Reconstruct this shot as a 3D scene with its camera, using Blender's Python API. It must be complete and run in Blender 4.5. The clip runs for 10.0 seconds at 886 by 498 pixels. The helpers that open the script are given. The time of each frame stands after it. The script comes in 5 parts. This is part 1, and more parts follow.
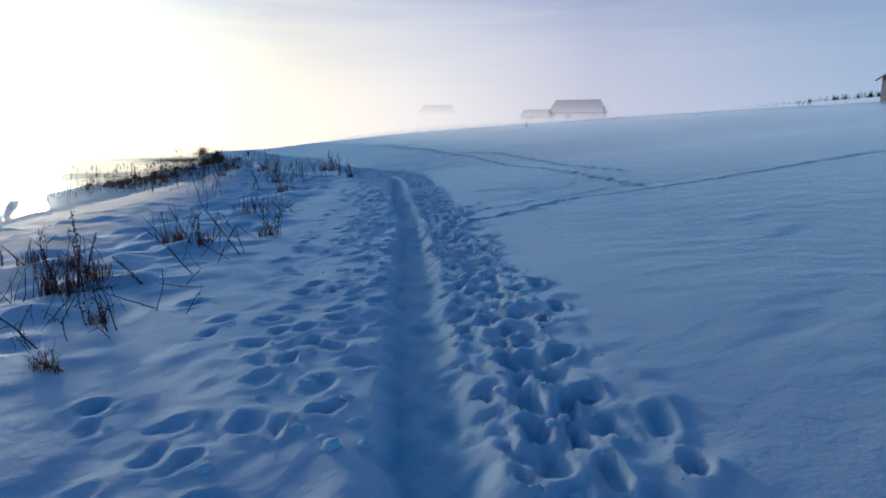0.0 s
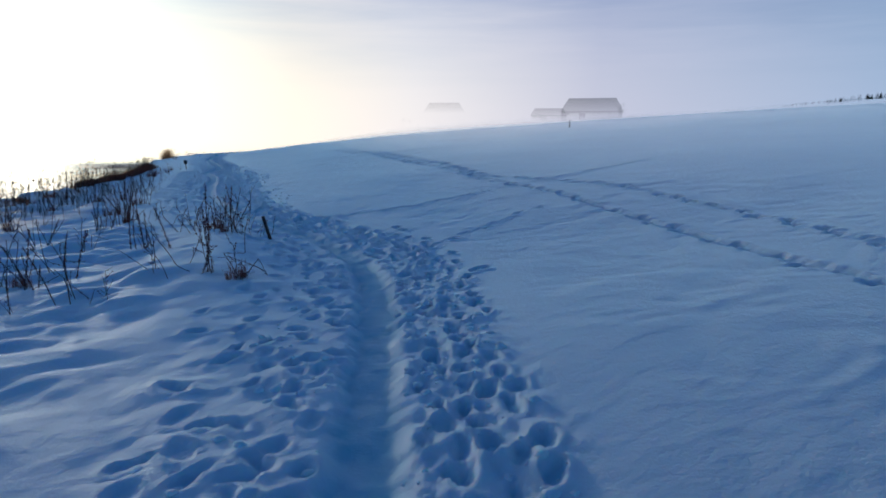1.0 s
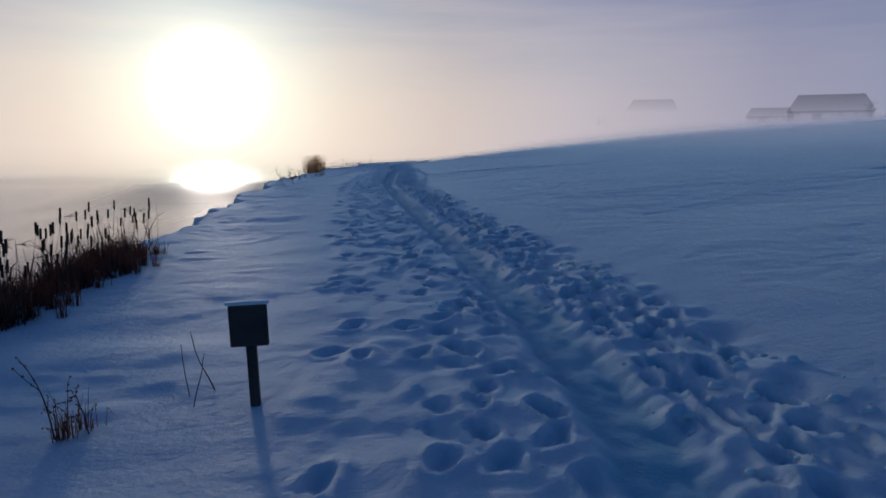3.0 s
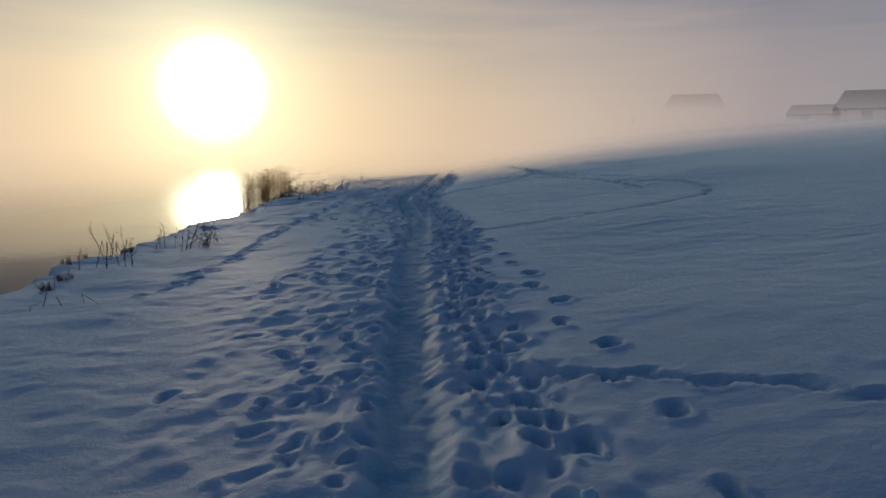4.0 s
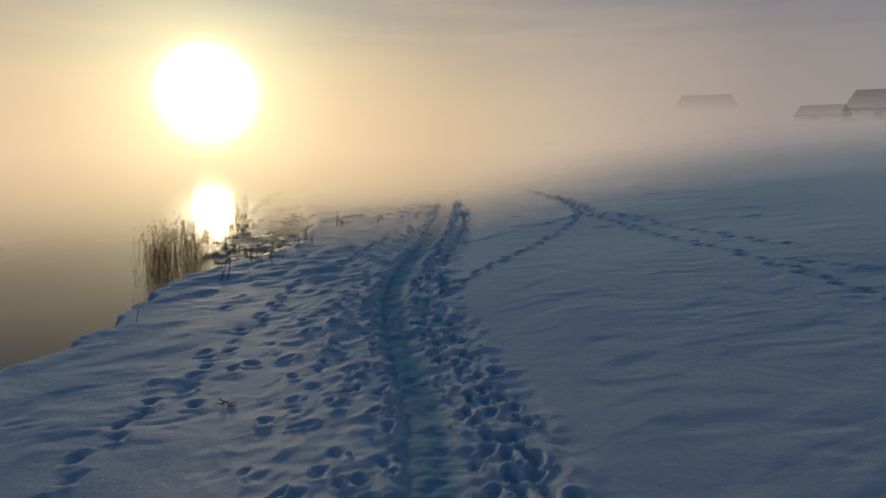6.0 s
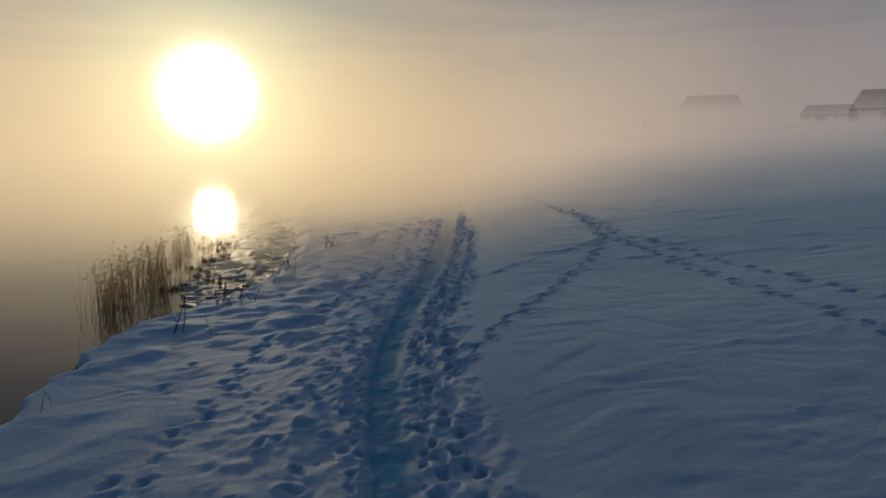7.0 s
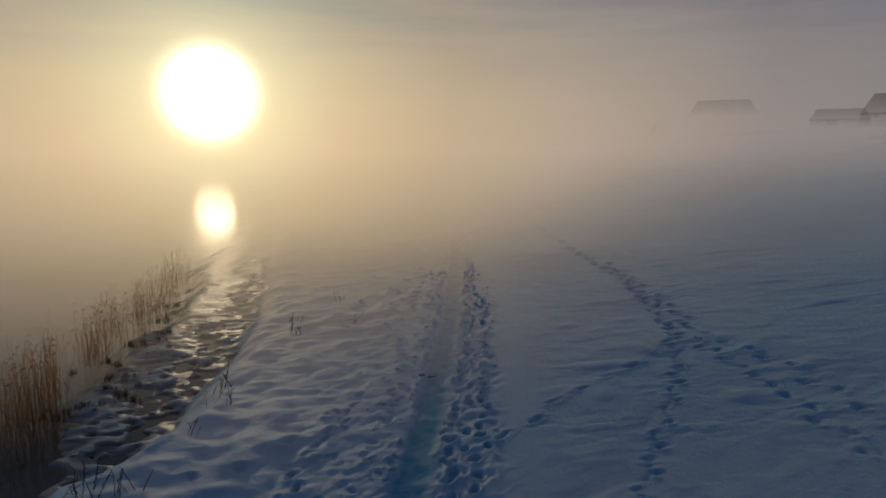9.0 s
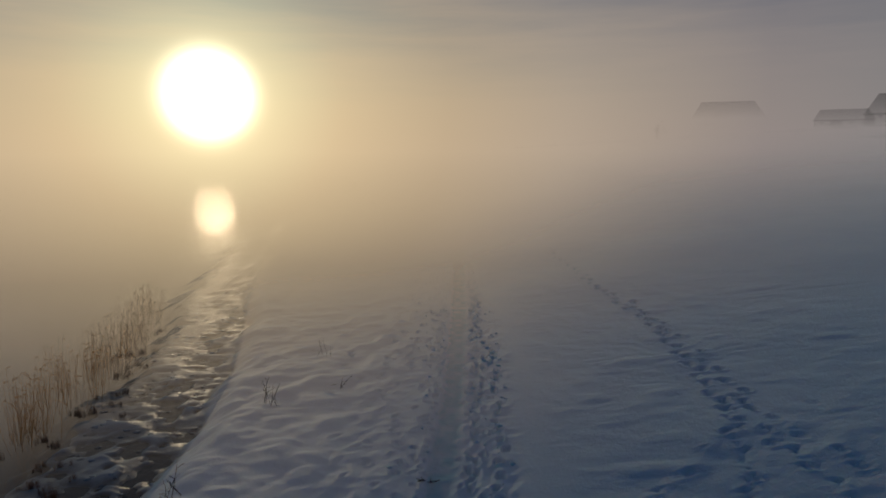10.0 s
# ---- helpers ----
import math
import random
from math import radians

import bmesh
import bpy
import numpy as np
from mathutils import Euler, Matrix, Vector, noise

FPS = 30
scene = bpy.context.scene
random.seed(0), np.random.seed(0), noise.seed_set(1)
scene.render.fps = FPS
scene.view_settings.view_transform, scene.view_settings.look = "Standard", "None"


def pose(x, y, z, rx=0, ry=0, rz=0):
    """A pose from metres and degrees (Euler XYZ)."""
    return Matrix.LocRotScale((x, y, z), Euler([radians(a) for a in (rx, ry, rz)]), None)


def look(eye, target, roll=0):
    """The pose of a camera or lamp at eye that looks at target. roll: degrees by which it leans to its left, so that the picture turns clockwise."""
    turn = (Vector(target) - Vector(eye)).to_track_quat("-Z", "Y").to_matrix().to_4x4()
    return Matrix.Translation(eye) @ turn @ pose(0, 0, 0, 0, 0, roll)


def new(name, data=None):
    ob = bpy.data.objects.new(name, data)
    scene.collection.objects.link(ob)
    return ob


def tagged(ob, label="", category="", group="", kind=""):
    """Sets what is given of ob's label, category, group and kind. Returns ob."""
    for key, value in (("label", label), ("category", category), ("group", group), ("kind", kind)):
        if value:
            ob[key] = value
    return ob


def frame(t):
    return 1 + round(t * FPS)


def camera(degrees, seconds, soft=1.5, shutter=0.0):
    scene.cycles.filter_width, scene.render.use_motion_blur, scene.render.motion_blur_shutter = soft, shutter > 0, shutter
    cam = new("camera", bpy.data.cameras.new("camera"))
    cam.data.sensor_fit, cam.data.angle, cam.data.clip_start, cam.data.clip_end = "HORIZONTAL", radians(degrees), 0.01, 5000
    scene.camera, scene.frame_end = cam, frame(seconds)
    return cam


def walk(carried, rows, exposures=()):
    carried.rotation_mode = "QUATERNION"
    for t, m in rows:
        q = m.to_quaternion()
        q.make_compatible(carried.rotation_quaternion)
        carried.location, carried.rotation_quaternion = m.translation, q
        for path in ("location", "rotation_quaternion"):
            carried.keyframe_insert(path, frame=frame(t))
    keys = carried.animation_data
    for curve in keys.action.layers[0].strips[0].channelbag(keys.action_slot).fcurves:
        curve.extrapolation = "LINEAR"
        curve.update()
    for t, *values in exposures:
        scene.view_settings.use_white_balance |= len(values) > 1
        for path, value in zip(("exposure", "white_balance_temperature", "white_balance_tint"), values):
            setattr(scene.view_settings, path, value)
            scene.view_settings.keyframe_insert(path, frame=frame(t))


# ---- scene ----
# ---------------------------------------------------------------- camera
cam = camera(68.0, 10.0, soft=1.7)
PATH = [
    (0, (7.140, 0.000, 1.415), (8.197, 4.820, 0.610), -0.03),
    (0.1, (7.282, 1.303, 1.439), (8.394, 6.113, 0.643), -0.43),
    (0.2, (7.515, 2.888, 1.456), (8.593, 7.708, 0.681), -0.43),
    (0.3, (7.850, 4.425, 1.447), (8.891, 9.254, 0.673), -0.44),
    (0.4, (8.201, 6.215, 1.505), (9.245, 11.039, 0.709), -0.34),
    (0.5, (8.720, 8.007, 1.627), (9.728, 12.843, 0.855), 0.26),
    (0.6, (9.086, 9.668, 1.642), (10.122, 14.501, 0.893), 0.15),
    (0.7, (9.526, 11.969, 1.724), (10.542, 16.805, 0.965), 0.11),
    (0.8, (9.874, 14.176, 1.826), (10.896, 19.004, 1.023), 0.17),
    (0.9, (9.975, 16.445, 1.834), (11.009, 21.270, 1.024), 0.30),
    (1, (10.108, 18.317, 1.798), (11.138, 23.143, 0.989), 0.20),
    (1.1, (10.154, 20.374, 1.757), (11.192, 25.200, 0.959), 0.32),
    (1.2, (10.201, 22.392, 1.715), (11.239, 27.218, 0.921), 0.20),
    (1.3, (10.243, 24.380, 1.731), (11.279, 29.207, 0.941), 0.11),
    (1.4, (10.269, 26.320, 1.776), (11.303, 31.148, 0.989), 0.14),
    (1.5, (10.476, 28.245, 1.823), (11.373, 33.101, 1.038), 0.05),
    (1.6, (10.439, 30.221, 1.814), (11.048, 35.122, 1.035), 0.10),
    (1.8, (9.473, 34.924, 1.785), (9.298, 39.859, 0.999), 0.42),
    (2, (8.190, 38.845, 1.692), (8.008, 43.781, 0.912), 0.60),
    (2.2, (6.940, 42.292, 1.617), (6.765, 47.228, 0.839), 0.60),
    (2.4, (5.920, 45.848, 1.531), (5.823, 50.786, 0.753), 0.42),
    (2.5, (5.537, 47.735, 1.510), (5.430, 52.672, 0.726), 0.47),
    (2.7, (4.799, 52.500, 1.384), (4.705, 57.439, 0.607), 0.52),
    (3.8, (1.702, 81.180, 1.419), (1.626, 86.123, 0.669), 0.24),
    (3.9, (1.480, 83.258, 1.566), (1.365, 88.200, 0.814), 0.26),
    (4, (1.274, 85.379, 1.712), (1.162, 90.320, 0.955), 0.27),
    (4.1, (1.030, 87.501, 1.861), (0.937, 92.443, 1.105), 0.23),
    (4.2, (0.860, 89.753, 2.077), (0.777, 94.695, 1.323), 0.22),
    (4.3, (0.847, 90.074, 2.112), (0.762, 95.016, 1.359), 0.22),
    (4.5, (0.802, 90.720, 2.161), (0.716, 95.662, 1.410), 0.24),
    (5, (0.729, 92.356, 2.304), (0.635, 97.299, 1.562), 0.16),
    (5.5, (0.651, 93.968, 2.464), (0.562, 98.913, 1.727), -0.13),
    (5.7, (0.613, 94.569, 2.538), (0.531, 99.513, 1.800), -0.20),
    (6.8, (0.444, 97.832, 2.994), (0.362, 102.776, 2.252), -0.26),
    (7, (0.432, 98.417, 3.081), (0.345, 103.361, 2.341), -0.31),
    (7.5, (0.377, 99.883, 3.305), (0.288, 104.828, 2.572), -0.30),
    (8, (0.298, 101.341, 3.559), (0.216, 106.287, 2.830), -0.29),
    (8.3, (0.249, 102.223, 3.751), (0.159, 107.168, 3.017), -0.23),
    (8.5, (0.258, 102.858, 3.906), (0.174, 107.803, 3.171), -0.20),
    (9, (0.220, 104.330, 4.365), (0.129, 109.275, 3.627), -0.15),
    (9.5, (0.168, 105.737, 4.776), (0.074, 110.684, 4.059), -0.18),
    (10, (0.111, 107.143, 5.068), (0.022, 112.088, 4.334), -0.40),
]
# seconds, stops, kelvin, tint
EXPOSURES = [
    (0.0, 1.28, 5420, 3), (1.5, 1.20, 5380, 4), (1.9, 0.58, 5350, 14), (2.7, 0.50, 5400, 14),
    (3.8, 0.46, 6350, 10), (4.3, 0.44, 7400, 7), (7.0, 0.27, 7450, 6), (10.0, -0.02, 7250, 5),
]
walk(cam, [(t, look(eye, target, roll)) for t, eye, target, roll in PATH], EXPOSURES)

# ---------------------------------------------------------------- sky and sun
SUN_AZ, SUN_EL = radians(20.2), radians(4.62)          # sun to the left of +y, low over the lake
SUN_DIR = Vector((-math.sin(SUN_AZ) * math.cos(SUN_EL), math.cos(SUN_AZ) * math.cos(SUN_EL), math.sin(SUN_EL)))

world = bpy.data.worlds.new("winter_morning")
scene.world = world
world.use_nodes = True
wt = world.node_tree
wt.nodes.clear()


def wnode(kind, **values):
    n = wt.nodes.new(kind)
    for k, v in values.items():
        n.inputs[k].default_value = v
    return n


def wmath(op, a, b=None, clamp=False):
    n = wt.nodes.new("ShaderNodeMath")
    n.operation, n.use_clamp = op, clamp
    for i, v in enumerate((a, b)):
        if v is None:
            continue
        if isinstance(v, (int, float)):
            n.inputs[i].default_value = v
        else:
            wt.links.new(v, n.inputs[i])
    return n.outputs[0]


def wmix(fac, a, b, blend="MIX"):
    n = wt.nodes.new("ShaderNodeMix")
    n.data_type, n.blend_type = "RGBA", blend
    for i, v in ((0, fac), (6, a), (7, b)):
        if isinstance(v, (int, float, tuple)):
            n.inputs[i].default_value = v
        else:
            wt.links.new(v, n.inputs[i])
    return n.outputs[2]


tc = wt.nodes.new("ShaderNodeTexCoord")
sep = wt.nodes.new("ShaderNodeSeparateXYZ")
wt.links.new(tc.outputs["Generated"], sep.inputs[0])
up = wmath("MAXIMUM", sep.outputs[2], 0.004)
above = wt.nodes.new("ShaderNodeCombineXYZ")
for i, s in enumerate((sep.outputs[0], sep.outputs[1], up)):
    wt.links.new(s, above.inputs[i])
sky = wt.nodes.new("ShaderNodeTexSky")
sky.sky_type, sky.sun_disc = "NISHITA", False
sky.sun_elevation, sky.sun_rotation = SUN_EL, -SUN_AZ
sky.air_density, sky.dust_density, sky.ozone_density = 1.0, 0.6, 3.0
wt.links.new(above.outputs[0], sky.inputs[0])
clear = wmix(1.0, sky.outputs[0], (0.0004, 0.0290, 0.0545, 1), "MULTIPLY")
# angle from the sun, in degrees
dot = wt.nodes.new("ShaderNodeVectorMath")
dot.operation = "DOT_PRODUCT"
dot.inputs[1].default_value = SUN_DIR
wt.links.new(tc.outputs["Generated"], dot.inputs[0])
ang = wmath("MULTIPLY", wmath("ARCCOSINE", wmath("MINIMUM", dot.outputs["Value"], 0.999999)), 57.2958)
# morning mist low in the sky, lit through from the sun's side
ramp = wt.nodes.new("ShaderNodeValToRGB")
wt.links.new(wmath("DIVIDE", ang, 180.0), ramp.inputs[0])
stops = [(0.0, (0.78, 0.69, 0.50)), (0.03, (0.72, 0.60, 0.41)), (0.06, (0.65, 0.50, 0.345)), (0.11, (0.53, 0.41, 0.305)),
         (0.165, (0.445, 0.362, 0.312)), (0.25, (0.285, 0.248, 0.262)), (0.375, (0.18, 0.20, 0.245)), (0.5, (0.075, 0.13, 0.20)), (0.7, (0.045, 0.10, 0.165)), (1.0, (0.035, 0.085, 0.145))]
ramp.color_ramp.elements[0].position, ramp.color_ramp.elements[0].color = stops[0][0], (*stops[0][1], 1)
ramp.color_ramp.elements[1].position, ramp.color_ramp.elements[1].color = stops[-1][0], (*stops[-1][1], 1)
for p, c in stops[1:-1]:
    e = ramp.color_ramp.elements.new(p)
    e.color = (*c, 1)
mapping = wt.nodes.new("ShaderNodeMapping")
mapping.inputs["Scale"].default_value = (1.6, 1.6, 14.0)
wt.links.new(above.outputs[0], mapping.inputs[0])
streak = wnode("ShaderNodeTexNoise", Scale=1.7, Detail=5.0, Roughness=0.55)
wt.links.new(mapping.outputs[0], streak.inputs["Vector"])
height = wmath("MULTIPLY", up, wmath("ADD", wmath("MULTIPLY", streak.outputs[0], -2.8), 4.8))
veil = wmath("POWER", 2.718, wmath("MULTIPLY", wmath("MULTIPLY", height, height), -1.0))
# thin streaks of high cloud
tilt = wt.nodes.new("ShaderNodeMapping")
tilt.inputs["Rotation"].default_value = (0.0, radians(4.0), 0.0)
tilt.inputs["Scale"].default_value = (2.2, 2.2, 34.0)
wt.links.new(tc.outputs["Generated"], tilt.inputs[0])
wisp = wnode("ShaderNodeTexNoise", Scale=1.3, Detail=6.0, Roughness=0.6, Distortion=0.4)
wt.links.new(tilt.outputs[0], wisp.inputs["Vector"])
wisps = wmath("MULTIPLY", wmath("SUBTRACT", wisp.outputs[0], 0.47), 3.4, True)
wisps = wmath("MULTIPLY", wisps, wmath("MULTIPLY", wmath("SUBTRACT", sep.outputs[2], 0.03), 9.0, True))
clear = wmix(wmath("MULTIPLY", wisps, 0.55), clear, wmix(0.55, clear, (0.30, 0.275, 0.285, 1)))
# the mist lies denser and less lit below the level of the eye
below = wmath("ADD", 0.60, wmath("MULTIPLY", wmath("MULTIPLY", wmath("ADD", sep.outputs[2], 0.17), 5.9, True), 0.40))
misty = wmix(veil, clear, wmix(1.0, ramp.outputs[0], below, "MULTIPLY"))
# the sun's disc spread by the mist
core = wmath("MULTIPLY", wmath("POWER", 2.718, wmath("MULTIPLY", wmath("POWER", wmath("DIVIDE", ang, 2.5), 2.6), -1.0)), 9.0)
halo = wmath("MULTIPLY", wmath("POWER", 2.718, wmath("DIVIDE", ang, -4.6)), 0.62)
disc = wmix(1.0, core, (1.0, 0.93, 0.70, 1), "MULTIPLY")
ring = wmix(1.0, halo, (1.0, 0.80, 0.45, 1), "MULTIPLY")
total = wmix(1.0, wmix(1.0, misty, disc, "ADD"), ring, "ADD")
back = wnode("ShaderNodeBackground", Strength=1.0)
wt.links.new(total, back.inputs["Color"])
out = wt.nodes.new("ShaderNodeOutputWorld")
wt.links.new(back.outputs[0], out.inputs[0])

sun_data = bpy.data.lights.new("sun", "SUN")
sun_data.energy, sun_data.angle, sun_data.color = 0.28, radians(3.2), (1.0, 0.78, 0.56)
sun = new("sun", sun_data)
sun.matrix_world = look((-60, 160, 40), Vector((-60, 160, 40)) - SUN_DIR)

# ---------------------------------------------------------------- materials
LAKE_Z = -0.75


def mist_fade_group():
    """Puts low mist over the far shore into surfaces: turns them transparent by place."""
    g = bpy.data.node_groups.new("mist_fade", "ShaderNodeTree")
    g.interface.new_socket("Shader", in_out="INPUT", socket_type="NodeSocketShader")
    g.interface.new_socket("Shader", in_out="OUTPUT", socket_type="NodeSocketShader")
    gi, go = g.nodes.new("NodeGroupInput"), g.nodes.new("NodeGroupOutput")
    geo, sp = g.nodes.new("ShaderNodeNewGeometry"), g.nodes.new("ShaderNodeSeparateXYZ")
    g.links.new(geo.outputs["Position"], sp.inputs[0])

    def m(op, a, b, clamp=False):
        n = g.nodes.new("ShaderNodeMath")
        n.operation, n.use_clamp = op, clamp
        for i, v in enumerate((a, b)):
            if isinstance(v, (int, float)):
                n.inputs[i].default_value = v
            else:
                g.links.new(v, n.inputs[i])
        return n.outputs[0]

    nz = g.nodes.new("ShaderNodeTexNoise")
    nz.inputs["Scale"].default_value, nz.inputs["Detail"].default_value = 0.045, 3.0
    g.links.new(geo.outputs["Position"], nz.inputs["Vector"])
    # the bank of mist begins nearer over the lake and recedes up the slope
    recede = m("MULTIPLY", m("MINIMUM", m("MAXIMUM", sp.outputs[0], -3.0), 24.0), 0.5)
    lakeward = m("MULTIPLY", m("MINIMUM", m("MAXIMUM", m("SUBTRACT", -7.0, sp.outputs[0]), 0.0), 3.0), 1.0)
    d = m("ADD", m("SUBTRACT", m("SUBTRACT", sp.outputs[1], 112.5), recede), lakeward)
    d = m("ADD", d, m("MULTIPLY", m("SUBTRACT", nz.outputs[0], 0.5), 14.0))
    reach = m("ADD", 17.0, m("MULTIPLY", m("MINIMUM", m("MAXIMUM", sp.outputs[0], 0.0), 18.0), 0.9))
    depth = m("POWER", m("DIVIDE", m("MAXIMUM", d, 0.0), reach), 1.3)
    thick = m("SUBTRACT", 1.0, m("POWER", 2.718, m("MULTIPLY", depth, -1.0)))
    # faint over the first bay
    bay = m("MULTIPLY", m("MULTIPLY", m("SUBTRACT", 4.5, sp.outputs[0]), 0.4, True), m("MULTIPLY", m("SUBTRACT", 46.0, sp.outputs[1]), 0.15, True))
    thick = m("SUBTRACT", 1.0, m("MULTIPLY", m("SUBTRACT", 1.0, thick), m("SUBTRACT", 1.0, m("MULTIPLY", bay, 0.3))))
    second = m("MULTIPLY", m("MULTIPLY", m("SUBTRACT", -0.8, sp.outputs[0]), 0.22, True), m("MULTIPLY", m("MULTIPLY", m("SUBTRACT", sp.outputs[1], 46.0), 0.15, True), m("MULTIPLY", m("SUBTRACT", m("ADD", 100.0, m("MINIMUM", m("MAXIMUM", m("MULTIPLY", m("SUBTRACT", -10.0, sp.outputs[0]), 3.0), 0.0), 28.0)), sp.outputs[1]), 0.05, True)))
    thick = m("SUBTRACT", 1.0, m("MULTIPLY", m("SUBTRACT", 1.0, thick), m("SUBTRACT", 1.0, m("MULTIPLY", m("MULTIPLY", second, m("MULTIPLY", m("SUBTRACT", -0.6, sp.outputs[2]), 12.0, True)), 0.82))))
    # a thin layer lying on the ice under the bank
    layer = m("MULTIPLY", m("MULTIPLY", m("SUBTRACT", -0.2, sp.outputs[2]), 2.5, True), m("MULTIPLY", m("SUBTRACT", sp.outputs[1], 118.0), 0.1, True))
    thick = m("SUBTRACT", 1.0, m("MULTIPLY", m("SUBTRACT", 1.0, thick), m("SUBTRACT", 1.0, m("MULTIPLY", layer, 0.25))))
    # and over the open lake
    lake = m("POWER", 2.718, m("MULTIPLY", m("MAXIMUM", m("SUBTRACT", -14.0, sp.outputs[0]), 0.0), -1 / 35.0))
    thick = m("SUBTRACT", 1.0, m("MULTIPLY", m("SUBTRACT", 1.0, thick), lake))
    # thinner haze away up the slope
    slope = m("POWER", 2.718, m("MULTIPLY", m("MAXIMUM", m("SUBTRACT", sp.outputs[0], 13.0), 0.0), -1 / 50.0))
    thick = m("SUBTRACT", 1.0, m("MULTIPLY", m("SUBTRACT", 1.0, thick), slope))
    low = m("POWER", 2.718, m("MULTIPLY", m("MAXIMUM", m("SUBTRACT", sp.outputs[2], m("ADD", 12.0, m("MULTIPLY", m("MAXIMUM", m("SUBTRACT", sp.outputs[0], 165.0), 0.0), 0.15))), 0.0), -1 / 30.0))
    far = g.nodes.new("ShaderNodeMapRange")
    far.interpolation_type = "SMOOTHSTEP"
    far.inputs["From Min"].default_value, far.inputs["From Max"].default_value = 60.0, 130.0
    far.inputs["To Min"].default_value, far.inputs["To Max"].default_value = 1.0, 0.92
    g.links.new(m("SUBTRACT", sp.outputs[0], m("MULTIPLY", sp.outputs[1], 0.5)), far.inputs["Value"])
    # never quite faded out over the water, so the sun's reflection shows
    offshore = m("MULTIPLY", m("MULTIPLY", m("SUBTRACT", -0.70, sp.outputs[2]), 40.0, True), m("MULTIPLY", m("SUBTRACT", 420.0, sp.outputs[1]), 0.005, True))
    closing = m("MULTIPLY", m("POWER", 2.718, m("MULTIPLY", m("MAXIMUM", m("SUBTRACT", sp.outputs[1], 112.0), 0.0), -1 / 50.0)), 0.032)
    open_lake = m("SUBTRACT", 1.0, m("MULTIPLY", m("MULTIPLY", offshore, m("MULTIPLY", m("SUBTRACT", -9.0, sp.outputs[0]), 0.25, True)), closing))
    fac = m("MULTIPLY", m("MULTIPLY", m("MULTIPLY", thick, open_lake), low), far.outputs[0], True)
    # haze is transparency here: the sky's mist colour shows through the surface
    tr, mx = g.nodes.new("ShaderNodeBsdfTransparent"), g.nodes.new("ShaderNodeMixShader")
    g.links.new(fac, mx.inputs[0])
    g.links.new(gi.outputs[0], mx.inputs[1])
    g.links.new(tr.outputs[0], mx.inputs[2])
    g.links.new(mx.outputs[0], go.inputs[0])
    return g


MIST_FADE = mist_fade_group()



class Mat:
    def __init__(self, name, rough=0.6, metal=0.0, mist=True):
        self.m = bpy.data.materials.new(name)
        self.m.use_nodes = True
        self.t = self.m.node_tree
        self.b = self.t.nodes["Principled BSDF"]
        self.b.inputs["Roughness"].default_value, self.b.inputs["Metallic"].default_value = rough, metal
        out = self.t.nodes["Material Output"]
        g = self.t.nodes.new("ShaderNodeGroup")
        g.node_tree = MIST_FADE
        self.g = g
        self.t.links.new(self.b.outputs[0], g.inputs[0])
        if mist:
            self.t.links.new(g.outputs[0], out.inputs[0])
        self.pos = self.t.nodes.new("ShaderNodeTexCoord").outputs["Object"]

    def thin(self, colour, share=0.5):
        """Lets light through, as dry blades do."""
        tl, mx = self.t.nodes.new("ShaderNodeBsdfTranslucent"), self.t.nodes.new("ShaderNodeMixShader")
        tl.inputs[0].default_value = (*colour, 1)
        mx.inputs[0].default_value = share
        self.t.links.new(self.b.outputs[0], mx.inputs[1])
        self.t.links.new(tl.outputs[0], mx.inputs[2])
        self.t.links.new(mx.outputs[0], self.g.inputs[0])
        return self

    def noise(self, scale, detail=4.0, rough=0.55, stretch=None):
        n = self.t.nodes.new("ShaderNodeTexNoise")
        n.inputs["Scale"].default_value, n.inputs["Detail"].default_value, n.inputs["Roughness"].default_value = scale, detail, rough
        src = self.pos
        if stretch:
            mp = self.t.nodes.new("ShaderNodeMapping")
            mp.inputs["Scale"].default_value = stretch
            self.t.links.new(src, mp.inputs[0])
            src = mp.outputs[0]
        self.t.links.new(src, n.inputs["Vector"])
        return n.outputs[0]

    def colours(self, fac, *stops):
        r = self.t.nodes.new("ShaderNodeValToRGB")
        el = r.color_ramp.elements
        el[0].position, el[0].color = stops[0][0], (*stops[0][1], 1)
        el[1].position, el[1].color = stops[-1][0], (*stops[-1][1], 1)
        for p, c in stops[1:-1]:
            e = el.new(p)
            e.color = (*c, 1)
        self.t.links.new(fac, r.inputs[0])
        self.t.links.new(r.outputs[0], self.b.inputs["Base Color"])
        return self

    def bump(self, height, strength, distance):
        n = self.t.nodes.new("ShaderNodeBump")
        n.inputs["Strength"].default_value, n.inputs["Distance"].default_value = strength, distance
        self.t.links.new(height, n.inputs["Height"])
        last = self.b.inputs["Normal"].links
        if last:
            self.t.links.new(last[0].from_socket, n.inputs["Normal"])
        self.t.links.new(n.outputs[0], self.b.inputs["Normal"])
        return self

    def per_object(self, *stops):
        info = self.t.nodes.new("ShaderNodeObjectInfo")
        return self.colours(info.outputs["Random"], *stops)

    def per_island(self, *stops):
        geo = self.t.nodes.new("ShaderNodeNewGeometry")
        return self.colours(geo.outputs["Random Per Island"], *stops)


snow = Mat("snow", 0.62)
snow.colours(snow.noise(0.9, 5), (0.3, (0.66, 0.81, 0.90)), (0.7, (0.74, 0.87, 0.94)))
